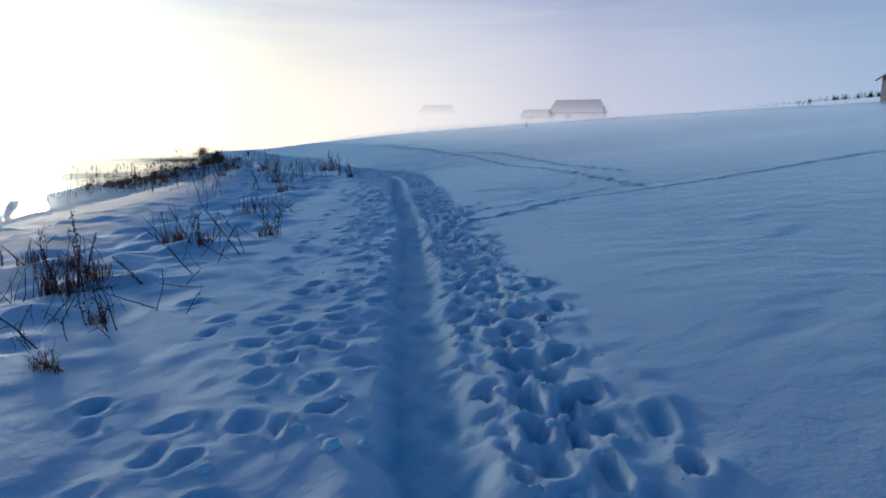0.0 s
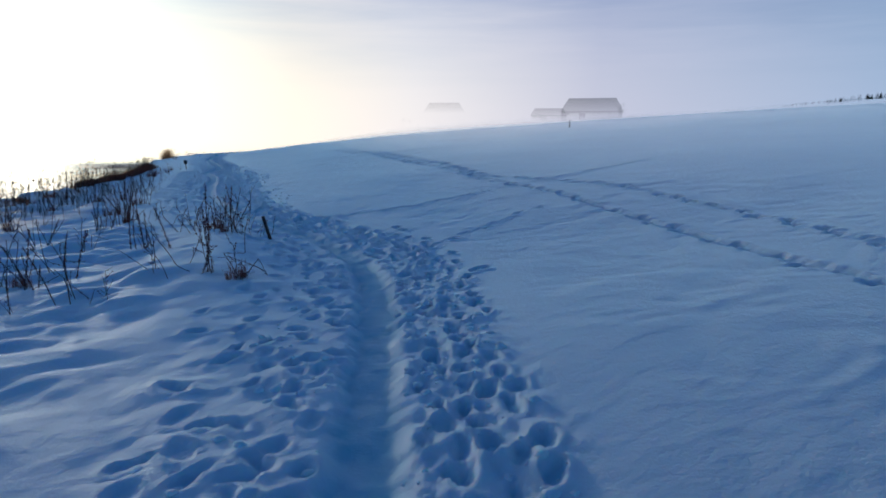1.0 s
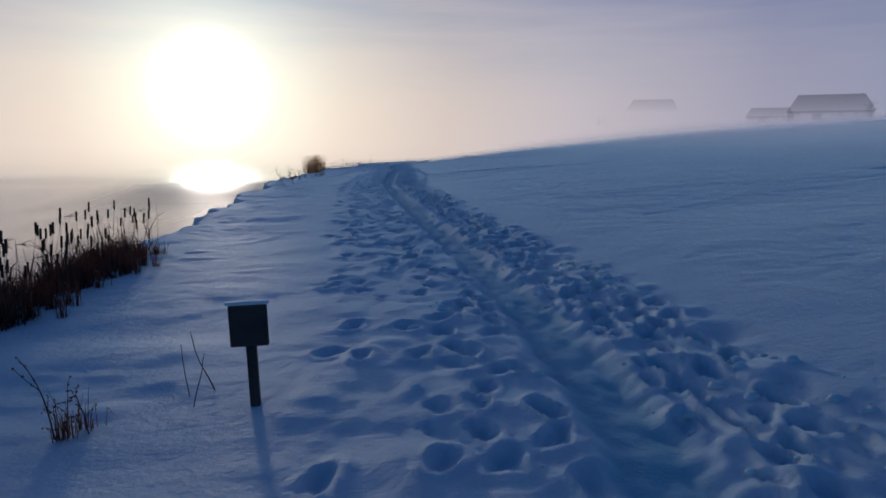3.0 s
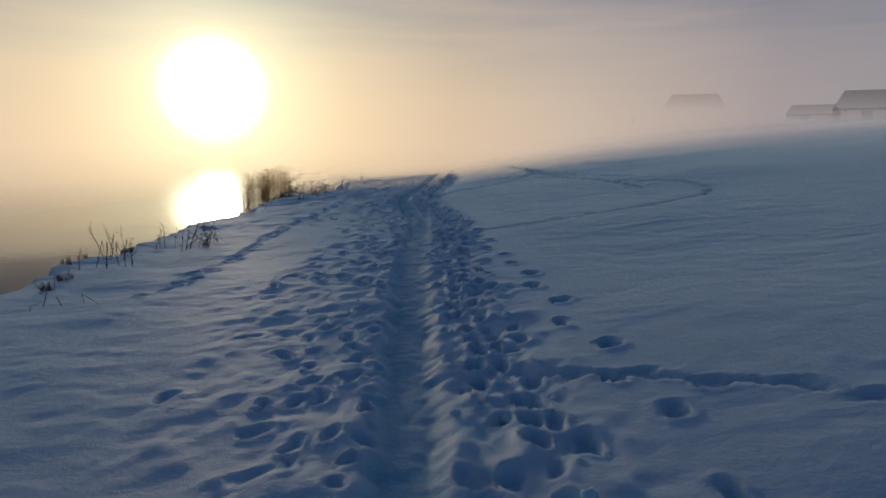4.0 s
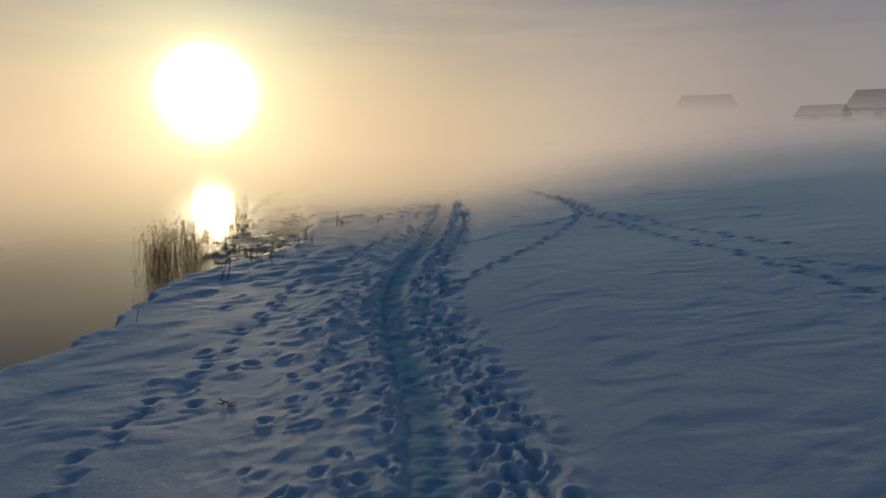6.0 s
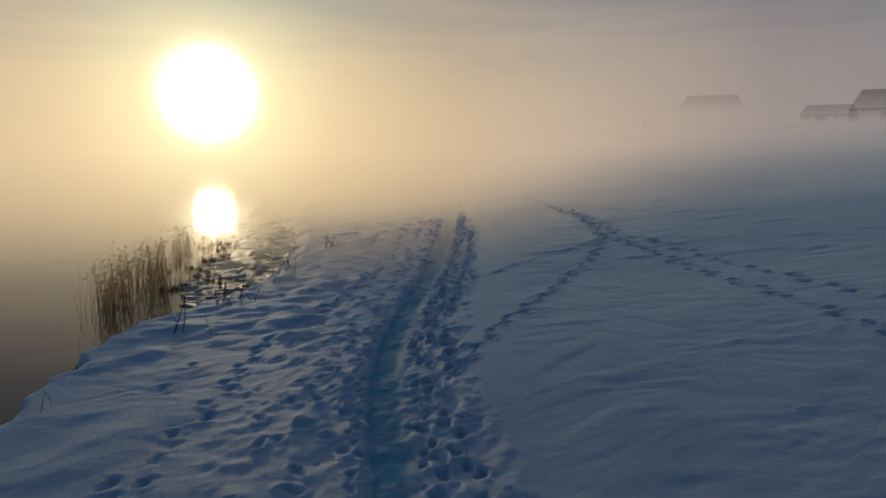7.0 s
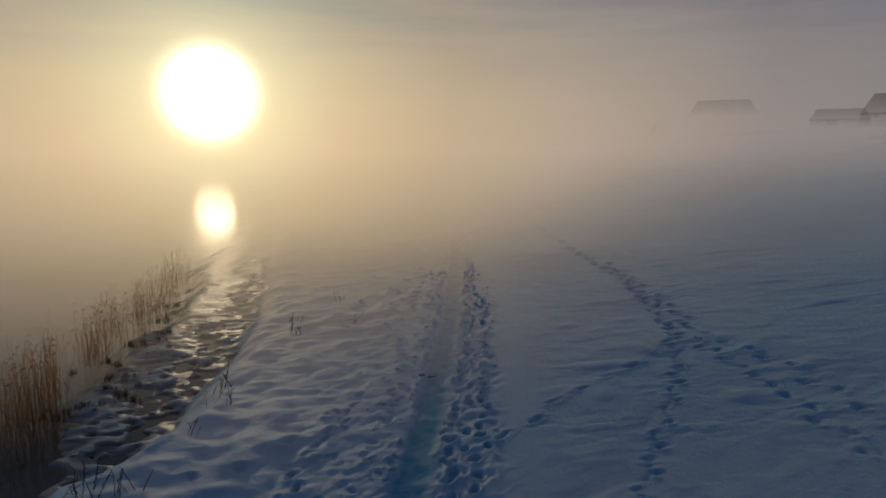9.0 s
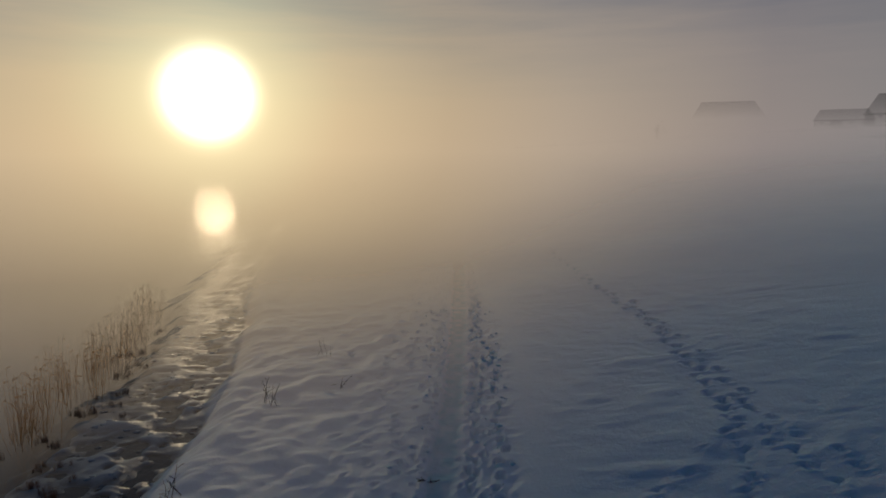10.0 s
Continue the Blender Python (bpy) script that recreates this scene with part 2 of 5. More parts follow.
# wet grey slush where the snow lies at the water's level
pos = snow.t.nodes.new("ShaderNodeNewGeometry")
psep = snow.t.nodes.new("ShaderNodeSeparateXYZ")
wet = snow.t.nodes.new("ShaderNodeMapRange")
wmx = snow.t.nodes.new("ShaderNodeMix")
wmx.data_type = "RGBA"
snow.t.links.new(pos.outputs["Position"], psep.inputs[0])
snow.t.links.new(psep.outputs[2], wet.inputs["Value"])
wet.inputs["From Min"].default_value, wet.inputs["From Max"].default_value = LAKE_Z + 0.01, LAKE_Z + 0.17
snow.t.links.new(wet.outputs[0], wmx.inputs[0])
wmx.inputs[6].default_value = (0.24, 0.175, 0.135, 1)
sheen = snow.t.nodes.new("ShaderNodeMapRange")
snow.t.links.new(wet.outputs[0], sheen.inputs["Value"])
sheen.inputs["To Min"].default_value, sheen.inputs["To Max"].default_value = 0.3, 0.6
snow.t.links.new(snow.b.inputs["Base Color"].links[0].from_socket, wmx.inputs[7])
snow.t.links.new(wmx.outputs[2], snow.b.inputs["Base Color"])
# teal base colour: hard-trodden snow, plus the blue shade inside treads painted in
packed_shade = snow.t.nodes.new("ShaderNodeAttribute")
packed_shade.attribute_name = "packed_shade"
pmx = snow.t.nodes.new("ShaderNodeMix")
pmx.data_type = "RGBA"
snow.t.links.new(packed_shade.outputs["Fac"], pmx.inputs[0])
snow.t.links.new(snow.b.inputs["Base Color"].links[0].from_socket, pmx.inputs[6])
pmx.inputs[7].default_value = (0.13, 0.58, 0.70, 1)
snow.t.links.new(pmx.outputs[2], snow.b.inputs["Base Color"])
snow.bump(snow.noise(9.0, 5, 0.6), 0.45, 0.03)
snow.bump(snow.noise(28.0, 4, 0.65), 0.35, 0.016)
snow.bump(snow.noise(70.0, 3, 0.6), 0.25, 0.004)
# light spreads a few centimetres through snow
snow.b.inputs["Subsurface Weight"].default_value = 0.55
snow.b.inputs["Subsurface Radius"].default_value = (0.45, 0.8, 1.0)
snow.b.inputs["Subsurface Scale"].default_value = 0.05
# trodden snow is dull, loose grains glint a little
glint = snow.t.nodes.new("ShaderNodeMapRange")
snow.t.links.new(packed_shade.outputs["Fac"], glint.inputs["Value"])
glint.inputs["To Min"].default_value, glint.inputs["To Max"].default_value = 0.2, 0.0
snow.t.links.new(glint.outputs[0], snow.b.inputs["Specular IOR Level"])
dull = snow.t.nodes.new("ShaderNodeMath")
dull.operation = "MAXIMUM"
snow.t.links.new(sheen.outputs[0], dull.inputs[0])
snow.t.links.new(packed_shade.outputs["Fac"], dull.inputs[1])
snow.t.links.new(dull.outputs[0], snow.b.inputs["Roughness"])
# loose crystals throw the low light forward
loose = snow.t.nodes.new("ShaderNodeMapRange")
snow.t.links.new(packed_shade.outputs["Fac"], loose.inputs["Value"])
loose.inputs["To Min"].default_value, loose.inputs["To Max"].default_value = 0.8, 0.15
snow.t.links.new(loose.outputs[0], snow.b.inputs["Sheen Weight"])
snow.b.inputs["Sheen Roughness"].default_value = 0.45
snow.b.inputs["Sheen Tint"].default_value = (0.58, 0.86, 1.0, 1)

water = Mat("lake_water", 0.15)
water.colours(water.noise(0.15, 3), (0.3, (0.022, 0.013, 0.006)), (0.7, (0.034, 0.021, 0.010)))
water.b.inputs["IOR"].default_value = 1.333
# a skin of dull thin ice covers the second bay, open water lies before and beyond it
wpos, wsep = water.t.nodes.new("ShaderNodeNewGeometry"), water.t.nodes.new("ShaderNodeSeparateXYZ")
water.t.links.new(wpos.outputs["Position"], wsep.inputs[0])
edge = water.t.nodes.new("ShaderNodeMath")
edge.operation = "MULTIPLY_ADD"
water.t.links.new(water.noise(0.12, 4), edge.inputs[0])
edge.inputs[1].default_value = 18.0
water.t.links.new(wsep.outputs[1], edge.inputs[2])
begin, end = water.t.nodes.new("ShaderNodeMapRange"), water.t.nodes.new("ShaderNodeMapRange")
for n, lo, hi in ((begin, 46.0, 60.0), (end, 114.0, 98.0)):
    water.t.links.new(edge.outputs[0], n.inputs["Value"])
    n.inputs["From Min"].default_value, n.inputs["From Max"].default_value = lo, hi
both = water.t.nodes.new("ShaderNodeMath")
both.operation = "MULTIPLY"
water.t.links.new(begin.outputs[0], both.inputs[0])
water.t.links.new(end.outputs[0], both.inputs[1])
skin = water.t.nodes.new("ShaderNodeMapRange")
water.t.links.new(both.outputs[0], skin.inputs["Value"])
skin.inputs["To Min"].default_value, skin.inputs["To Max"].default_value = 0.08, 0.5
water.t.links.new(skin.outputs[0], water.b.inputs["Roughness"])
cover = water.t.nodes.new("ShaderNodeMapRange")
water.t.links.new(skin.outputs[0], cover.inputs["Value"])
cover.inputs["From Min"].default_value, cover.inputs["From Max"].default_value = 0.08, 0.5
icy = water.t.nodes.new("ShaderNodeMix")
icy.data_type = "RGBA"
water.t.links.new(cover.outputs[0], icy.inputs[0])
water.t.links.new(water.b.inputs["Base Color"].links[0].from_socket, icy.inputs[6])
icy.inputs[7].default_value = (0.46, 0.39, 0.37, 1)
water.t.links.new(icy.outputs[2], water.b.inputs["Base Color"])
water.bump(water.noise(1.2, 3, 0.5, (1.0, 0.45, 1.0)), 0.03, 0.02)

dry = Mat("dry_stalk", 0.8)
dry.per_object((0.0, (0.035, 0.020, 0.017)), (0.5, (0.06, 0.036, 0.028)), (1.0, (0.10, 0.062, 0.046)))
leafy = Mat("withered_leaf", 0.85)
leafy.per_island((0.0, (0.030, 0.014, 0.013)), (0.5, (0.060, 0.028, 0.023)), (1.0, (0.10, 0.050, 0.036)))
stalk_m = Mat("cattail_stalk", 0.8)
stalk_m.per_island((0.0, (0.05, 0.03, 0.018)), (0.5, (0.10, 0.06, 0.032)), (1.0, (0.16, 0.10, 0.05)))
reed_m = Mat("dry_reed", 0.75)
reed_m.per_island((0.0, (0.17, 0.095, 0.036)), (0.5, (0.28, 0.165, 0.066)), (1.0, (0.40, 0.26, 0.115)))
sedge_m = Mat("brown_sedge", 0.85)
sedge_m.per_island((0.0, (0.06, 0.036, 0.022)), (0.5, (0.11, 0.066, 0.04)), (1.0, (0.18, 0.115, 0.07)))
dark_sedge_m = Mat("dark_sedge", 0.9)
dark_sedge_m.per_island((0.0, (0.035, 0.016, 0.013)), (0.5, (0.075, 0.036, 0.027)), (1.0, (0.13, 0.070, 0.048)))
dark_sedge_m.thin((0.22, 0.09, 0.055), 0.4)
reed_m.thin((0.66, 0.36, 0.13), 0.62)
sedge_m.thin((0.28, 0.14, 0.095), 0.45)
leafy.thin((0.14, 0.055, 0.040), 0.3)
cattail_m = Mat("cattail_head", 0.95)
cattail_m.per_island((0.0, (0.03, 0.018, 0.01)), (1.0, (0.07, 0.04, 0.02)))
post_m = Mat("weathered_post", 0.85)
post_m.colours(post_m.noise(14.0, 5, 0.6, (1, 1, 0.12)), (0.3, (0.028, 0.022, 0.018)), (0.7, (0.075, 0.06, 0.048)))
post_m.bump(post_m.noise(40.0, 3, 0.6, (1, 1, 0.1)), 0.4, 0.004)
board_m = Mat("dark_sign_board", 0.7)
board_m.colours(board_m.noise(9.0, 4), (0.3, (0.03, 0.024, 0.02)), (0.7, (0.06, 0.048, 0.04)))
barn_wall_m = Mat("barn_wall", 0.85)
barn_wall_m.colours(barn_wall_m.noise(2.0, 4, 0.6, (1, 1, 0.15)), (0.3, (0.05, 0.042, 0.04)), (0.7, (0.085, 0.07, 0.065)))
barn_roof_m = Mat("barn_roof", 0.8)
barn_roof_m.colours(barn_roof_m.noise(1.2, 4), (0.3, (0.05, 0.042, 0.04)), (0.7, (0.09, 0.075, 0.07)))
plaster_m = Mat("grey_plaster", 0.85, mist=False)
plaster_m.colours(plaster_m.noise(1.5, 4), (0.3, (0.15, 0.15, 0.16)), (0.7, (0.21, 0.21, 0.22)))
house_roof_m = Mat("house_roof", 0.8, mist=False)
house_roof_m.colours(house_roof_m.noise(1.2, 4), (0.3, (0.05, 0.045, 0.045)), (0.7, (0.09, 0.08, 0.08)))
glass_m = Mat("dark_window_glass", 0.08)
glass_m.b.inputs["Base Color"].default_value = (0.02, 0.025, 0.03, 1)
pine_m = Mat("far_pine", 0.9)
pine_m.per_island((0.0, (0.02, 0.032, 0.022)), (1.0, (0.045, 0.06, 0.04)))
bark_m = Mat("bare_branch", 0.9)
bark_m.colours(bark_m.noise(6.0, 4), (0.3, (0.05, 0.04, 0.032)), (0.7, (0.10, 0.08, 0.065)))


def obj(name, verts, faces, material, parent=None, label="", smooth=False):
    me = bpy.data.meshes.new(name)
    me.from_pydata([tuple(v) for v in verts], [], faces)
    me.update()
    if smooth:
        me.polygons.foreach_set("use_smooth", [True] * len(me.polygons))
    me.materials.append(material.m)
    o = new(name, me)
    if parent:
        o.parent = parent
    return tagged(o, label) if label else o


# ---------------------------------------------------------------- terrain
TRAIL = [(-60, 1.0), (-30, 4.0), (3.5, 7.74), (10, 8.87), (17, 9.68), (23, 10.55), (26, 10.95), (28.5, 11.05), (30.5, 10.5), (34.7, 8.62),
         (36.7, 8.02), (39.5, 7.35), (42.4, 6.82), (45.3, 6.5), (48, 6.2), (51, 6.02), (53, 5.7), (55, 5.2), (57, 4.78), (58.6, 4.52), (60.5, 4.68),
         (62.5, 4.82), (66, 4.5), (75, 2.9), (85, 1.33), (91, 0.83), (96.5, 0.48), (100.5, 0.42), (103, 0.08), (104.9, -0.38), (106.5, -0.6),
         (109.1, -0.64), (113.9, -0.3), (117.5, -0.08), (122, 0.1), (127, 0.2), (160, 0.3), (3000, 0.3)]
SHORE = [(-60, -3.0), (0, -2.2), (25, -1.4), (40, -0.7), (50, 0.3), (58, 0.2), (64, -0.3), (72, -1.5), (79, -2.6), (88, -4.3),
         (95, -5.6), (101, -6.1), (108, -6.0), (111, -6.05), (114, -5.7), (118, -5.7), (122, -6.0), (126.5, -7.0), (130, -8.0),
         (138, -10.0), (170, -16.0), (3000, -60)]


def along(knots, y):
    """A rounded line through the knots."""
    ys, xs = np.array(knots, float).T
    y = np.asarray(y, float)
    return sum(np.interp(y + s, ys, xs) for s in (-1.6, -0.8, 0.0, 0.8, 1.6)) / 5


def vnoise(x, y, seed):
    """Smooth value noise, -1 to 1."""
    xi, yi = np.floor(x).astype(np.int64), np.floor(y).astype(np.int64)
    fx, fy = x - xi, y - yi
    fx, fy = fx * fx * fx * (fx * (fx * 6 - 15) + 10), fy * fy * fy * (fy * (fy * 6 - 15) + 10)

    def h(a, b):
        n = (a * 374761393 + b * 668265263 + seed * 974634777) & 0x7FFFFFFF
        n = ((n ^ (n >> 13)) * 1274126177) & 0x7FFFFFFF
        return ((n ^ (n >> 16)) & 0xFFFF) / 32767.5 - 1

    return (h(xi, yi) * (1 - fx) + h(xi + 1, yi) * fx) * (1 - fy) + (h(xi, yi + 1) * (1 - fx) + h(xi + 1, yi + 1) * fx) * fy


def cells(u, v, a, b, seed):
    """How far each place lies from the nearest of many scattered centres, about 1 at the ridges between them."""
    p, q = u / a, v / b
    pi, qi = np.floor(p).astype(np.int64), np.floor(q).astype(np.int64)
    best = np.full(u.shape, 9.0)
    for di in (-1, 0, 1):
        for dj in (-1, 0, 1):
            ci, cj = pi + di, qi + dj
            n = (ci * 374761393 + cj * 668265263 + seed * 974634777) & 0x7FFFFFFF
            n = ((n ^ (n >> 13)) * 1274126177) & 0x7FFFFFFF
            cx, cy = ci + 0.1 + 0.8 * (n & 0x3FF) / 1023, cj + 0.1 + 0.8 * ((n >> 11) & 0x3FF) / 1023
            best = np.minimum(best, (p - cx) ** 2 + (q - cy) ** 2)
    return np.minimum(np.sqrt(best) / 0.75, 1.2)


def step01(v):
    v = np.clip(v, 0, 1)
    return v * v * (3 - 2 * v)


def land(x, y):
    """The lie of the land without tracks."""
    x, y = np.asarray(x, float), np.asarray(y, float)
    dx = x - along(TRAIL, y)
    r, l = np.maximum(dx - 0.4, 0), np.minimum(dx + 0.4, 0)
    z = 0.118 * r / (1 + r / 198) + 0.05 * np.maximum(l, -6)
    z = z + 3.0 * step01((y - 120) / 130) * step01(dx / 50) + 6.0 * step01((dx - 160) / 120)
    calm = step01((190 - y) / 50) * step01((110 - dx) / 50)
    z = z + calm * 0.05 * vnoise(x / 4.5, y / 4.5, 3) + calm * 0.10 * vnoise(x / 17, y / 17, 4) * step01(np.abs(dx) / 6)
    # a drifted mound under the weeds
    z = z + 0.22 * np.exp(-((x - 8.6) / 1.0) ** 2 - ((y - 29.5) / 3.6) ** 2)
    # bank and lake bed
    soft = step01((y - 111) / 5)
    s = along(SHORE, y) + calm * 0.35 * vnoise(y / 2.3, 0 * y + 7.3, 5) + calm * (1 - 0.75 * soft) * (0.22 * vnoise(y / 0.7, 0 * y + 1.3, 6) + 0.1 * vnoise(y / 0.3, 0 * y + 4.3, 26))
    out = s - x
    bank = step01((out + 0.35 + 1.1 * soft) / (0.30 + 1.65 * soft))
    rough = calm * soft * 4 * bank * (1 - bank)
    z = z * (1 - bank) + bank * (-1.15 - 0.02 * np.maximum(out, 0))
    z = z + 0.028 * (1 - soft) * np.exp(-((out + 0.6) / 0.45) ** 2) * (0.6 + 0.45 * vnoise(x / 1.1, y / 1.3, 8) + 0.4 * vnoise(x / 0.4, y / 0.4, 85))
    z = z + rough * (0.035 * vnoise(x / 0.5, y / 0.55, 80) + 0.014 * vnoise(x / 0.22, y / 0.22, 81))
    # a flat shelf of snowed-over ice between the bank and the reeds, with open leads under the bank
    wide = 1.2 + 1.6 * step01((y - 112) / 6) + 0.5 * vnoise(y / 1.3, 0 * y + 3.7, 82) + 0.3 * vnoise(x / 0.5, y / 0.5, 83)
    ice = step01((y - 110.5) / 2) * step01((160 - y) / 12) * step01((out + 1.1) / 0.4) * step01((wide - out) / 0.9)
    lead = 0.75 * np.exp(-((out - 0.35 - 0.5 * vnoise(y / 2.1, 0 * y + 6.1, 84)) / 0.55) ** 2) + 0.5 * vnoise(x / 0.55, y / 0.6, 70) + 0.6 * vnoise(x / 0.22, y / 0.25, 71)
    sheet = step01((1.0 - lead) / 0.35)
    flo = LAKE_Z - 0.03 + sheet * (0.045 + 0.008 * np.maximum(vnoise(x / 0.5, y / 0.55, 9), 0) + 0.007 * np.maximum(vnoise(x / 0.19, y / 0.19, 30), 0))
    cover = step01(0.35 + 0.9 * vnoise(x / 0.6, y / 0.7, 86) - (out - 0.1) / 1.5)      # snow drifted onto it from the bank
    flo = flo + sheet * cover * (0.040 + 0.012 * vnoise(x / 0.3, y / 0.3, 87))
    return z * (1 - ice) + np.maximum(z, flo) * ice


def spaced(*runs):
    """Coordinates from runs of (start, stop, step)."""
    parts = [np.arange(a, b, s) for a, b, s in runs]
    return np.concatenate(parts)


def growing(start, stop, first, ratio):
    vals, v, s = [], start, first
    while v < stop:
        vals.append(v)
        v, s = v + s, s * ratio
    return np.array(vals + [stop])


U = np.concatenate([-growing(10.0, 900, 0.2, 1.18)[::-1], spaced((-9.9, -8.6, 0.12), (-8.6, -4.6, 0.06), (-4.6, -1.9, 0.065), (-1.9, -0.7, 0.04), (-0.7, 1.25, 0.026), (1.25, 1.9, 0.045), (1.9, 7.0, 0.07)), growing(7.0, 900, 0.09, 1.07)])
V = np.concatenate([-growing(-1.6, 300, 0.3, 1.25)[::-1], spaced((1.75, 66, 0.042), (66, 84, 0.05), (84, 128, 0.036)), growing(128, 2500, 0.06, 1.035)])
GU, GV = np.meshgrid(U, V)
GX, GY = GU + along(TRAIL, GV), GV.copy()
GZ = land(GX, GY)
near = step01((GU + 9) / 2) * step01((14 - GU) / 5) * step01((135 - GV) / 10)

# wind ripples in the open snow
wx, wy = GX + 0.4 * vnoise(GX / 1.3, GY / 1.3, 63), GY + 0.4 * vnoise(GX / 1.3, GY / 1.3, 64)
open_snow = step01((np.abs(GU + 0.2) - 1.4) / 1.2) * near
GZ += open_snow * (0.8 + 0.1 * step01((GV - 92) / 8)) * (1 - 0.15 * step01((GU - 1.8) / 1.2) * step01((GV - 92) / 8)) * (0.013 * vnoise(wx / 1.0, wy / 0.8, 11) + 0.009 * vnoise(wx / 0.4, wy / 0.32, 12) + 0.008 * vnoise(wx / 0.2, wy / 0.15, 60))
GZ += step01((-GU - 1.5) / 1.0) * near * 0.018 * vnoise(GX / 0.9, GY / 0.7, 13)
drift_a, drift_c = GX * 0.5 + GY * 0.87, GX * 0.87 - GY * 0.5     # drifts laid slantwise by the wind
drift_c = drift_c + 0.25 * vnoise(GX / 1.3, GY / 1.5, 36)
GZ += step01((-GU - 0.35) / 0.5) * near * 0.010 * vnoise(drift_c / 0.55, drift_a / 1.7, 35) * (0.55 + 0.45 * vnoise(GX / 3.1, GY / 2.7, 37))

# hummocks over the buried weeds
GZ += step01((-GU - 1.7) / 1.6) * step01((62 - GV) / 6) * near * (0.11 * np.maximum(vnoise(GX / 0.8, GY / 0.65, 41), -0.25) + 0.045 * vnoise(GX / 0.36, GY / 0.3, 42))

GZ += step01((-GU - 0.9) / 0.8) * step01((GV - 106) / 5) * near * (0.065 * np.maximum(vnoise(GX / 0.6, GY / 0.55, 44), -0.2) + 0.018 * vnoise(GX / 0.27, GY / 0.25, 45))
GZ += step01((GU - 1.6) / 0.8) * step01((GV - 108) / 6) * near * 0.035 * np.maximum(vnoise(GX / 0.7, GY / 0.5, 46) - 0.25, 0)

# trampled belt beside the sled groove
hole, rim = np.zeros_like(GZ), np.zeros_like(GZ)
belt = step01((GU + 2.2) / 0.6) * step01((1.5 - GU) / 0.4) * step01((134 - GV) / 12)
GZ += step01((GU - 0.20) / 0.12) * step01((0.55 - GU) / 0.12) * step01((140 - GV) / 12) * 0.012 * vnoise(GX / 0.09, GY / 0.10, 31)
side = step01((GU + 0.1) / 0.2)     # rougher on the slope side, where the treads are fresh
GZ += belt * ((0.016 + 0.008 * side) * vnoise(GX / 0.33, GY / 0.36, 14) + (0.008 + 0.007 * side) * vnoise(GX / 0.14, GY / 0.17, 15)
              + (0.003 + 0.004 * side + 0.006 * side * step01((GV - 34) / 5) * step01((66 - GV) / 6)) * vnoise(GX / 0.09, GY / 0.10, 55))


i0, i1 = np.searchsorted(U, (-3.3, 2.4))
j0, j1 = np.searchsorted(V, (1.0, 150.0))
bw = (slice(j0, j1), slice(i0, i1))
bu, bv = GU[bw], GV[bw]
warp = 0.06 * vnoise(bu / 0.3, bv / 0.3, 50)
left_side = step01((-bu - 0.22) / 0.12) * step01((bu + 2.3 + 0.8 * step01((bv - 84) / 6)) / 1.3) * (0.45 + 0.55 * vnoise(bu / 0.8, bv / 1.4, 51))
right_side = step01((bu - 0.28) / 0.12) * step01((1.05 + 0.85 * step01((bv - 36) / 5) * step01((63 - bv) / 6) + 0.35 * step01((bv - 24) / 4) * step01((38 - bv) / 6) - bu) / 0.25) * (0.6 + 0.4 * vnoise(bu / 0.7, bv / 1.1, 52))
ends = step01((150 - bv) / 20)
GZ[bw] += ends * np.maximum(left_side, 0) * (0.019 + 0.003 * step01((bv - 84) / 6)) * (cells(bu + warp, bv, 0.19, 0.27, 53) ** 1.6 - 0.45)
GZ[bw] += ends * right_side * (0.064 - 0.022 * step01((bv - 84) / 5)) * (cells(bu + warp, bv, 0.17, 0.30, 54) ** 1.6 - 0.6)


def press(x, y, length, width, depth, turn, soft=0.5, lip=0.022):
    """One tread: an oval hole with a raised lip."""
    reach = length * 0.95
    u = x - float(along(TRAIL, [y])[0])
    i0, i1 = np.searchsorted(U, (u - reach, u + reach))
    j0, j1 = np.searchsorted(V, (y - reach, y + reach))
    if i1 - i0 < 2 or j1 - j0 < 2:
        return
    w = (slice(j0, j1), slice(i0, i1))
    ax = GX[w] - x + 0.035 * vnoise(GX[w] / 0.13, GY[w] / 0.13, 61)
    ay = GY[w] - y + 0.035 * vnoise(GX[w] / 0.13, GY[w] / 0.13, 62)
    c, s = math.cos(turn), math.sin(turn)
    a, b = (ax * c + ay * s) / (width / 2), (-ax * s + ay * c) / (length / 2)
    q = np.sqrt(np.abs(a) ** 2.3 + np.abs(b) ** 2.3)
    floor = 1 - step01((q - soft) / (1.05 - soft))
    hole[w] = np.minimum(hole[w], -depth * floor * (1 + 0.18 * b))
    rim[w] = np.maximum(rim[w], lip * np.exp(-((q - 1.18) / 0.22) ** 2))


rng = random.Random(7)


def heading(y):
    a, b = along(TRAIL, [y - 0.6, y + 0.6])
    return math.atan2(-(b - a), 1.2)


def lane_of(off, y0, y1, gap, length, width, depth, soft, chance, wander=0.05, skew=0.2, spread=0.0):
    """Treads set one behind the other beside the groove."""
    y = y0 + rng.uniform(0, gap)
    while y < y1:
        if rng.random() < chance:
            wide = 1 + spread * (float(step01((y - 36) / 5) * step01((63 - y) / 6)) + 0.5 * float(step01((y - 24) / 4) * step01((38 - y) / 6)))
            press(float(along(TRAIL, [y])[0]) + off * wide + rng.gauss(0, wander * wide), y, length * rng.uniform(0.8, 1.2), width * rng.uniform(0.8, 1.2),
                  depth * rng.uniform(0.45, 1.05), heading(y) + rng.gauss(0, skew), soft * rng.uniform(0.8, 1.2), rng.uniform(0.008, 0.026))
        y += gap * rng.uniform(0.85, 1.15)


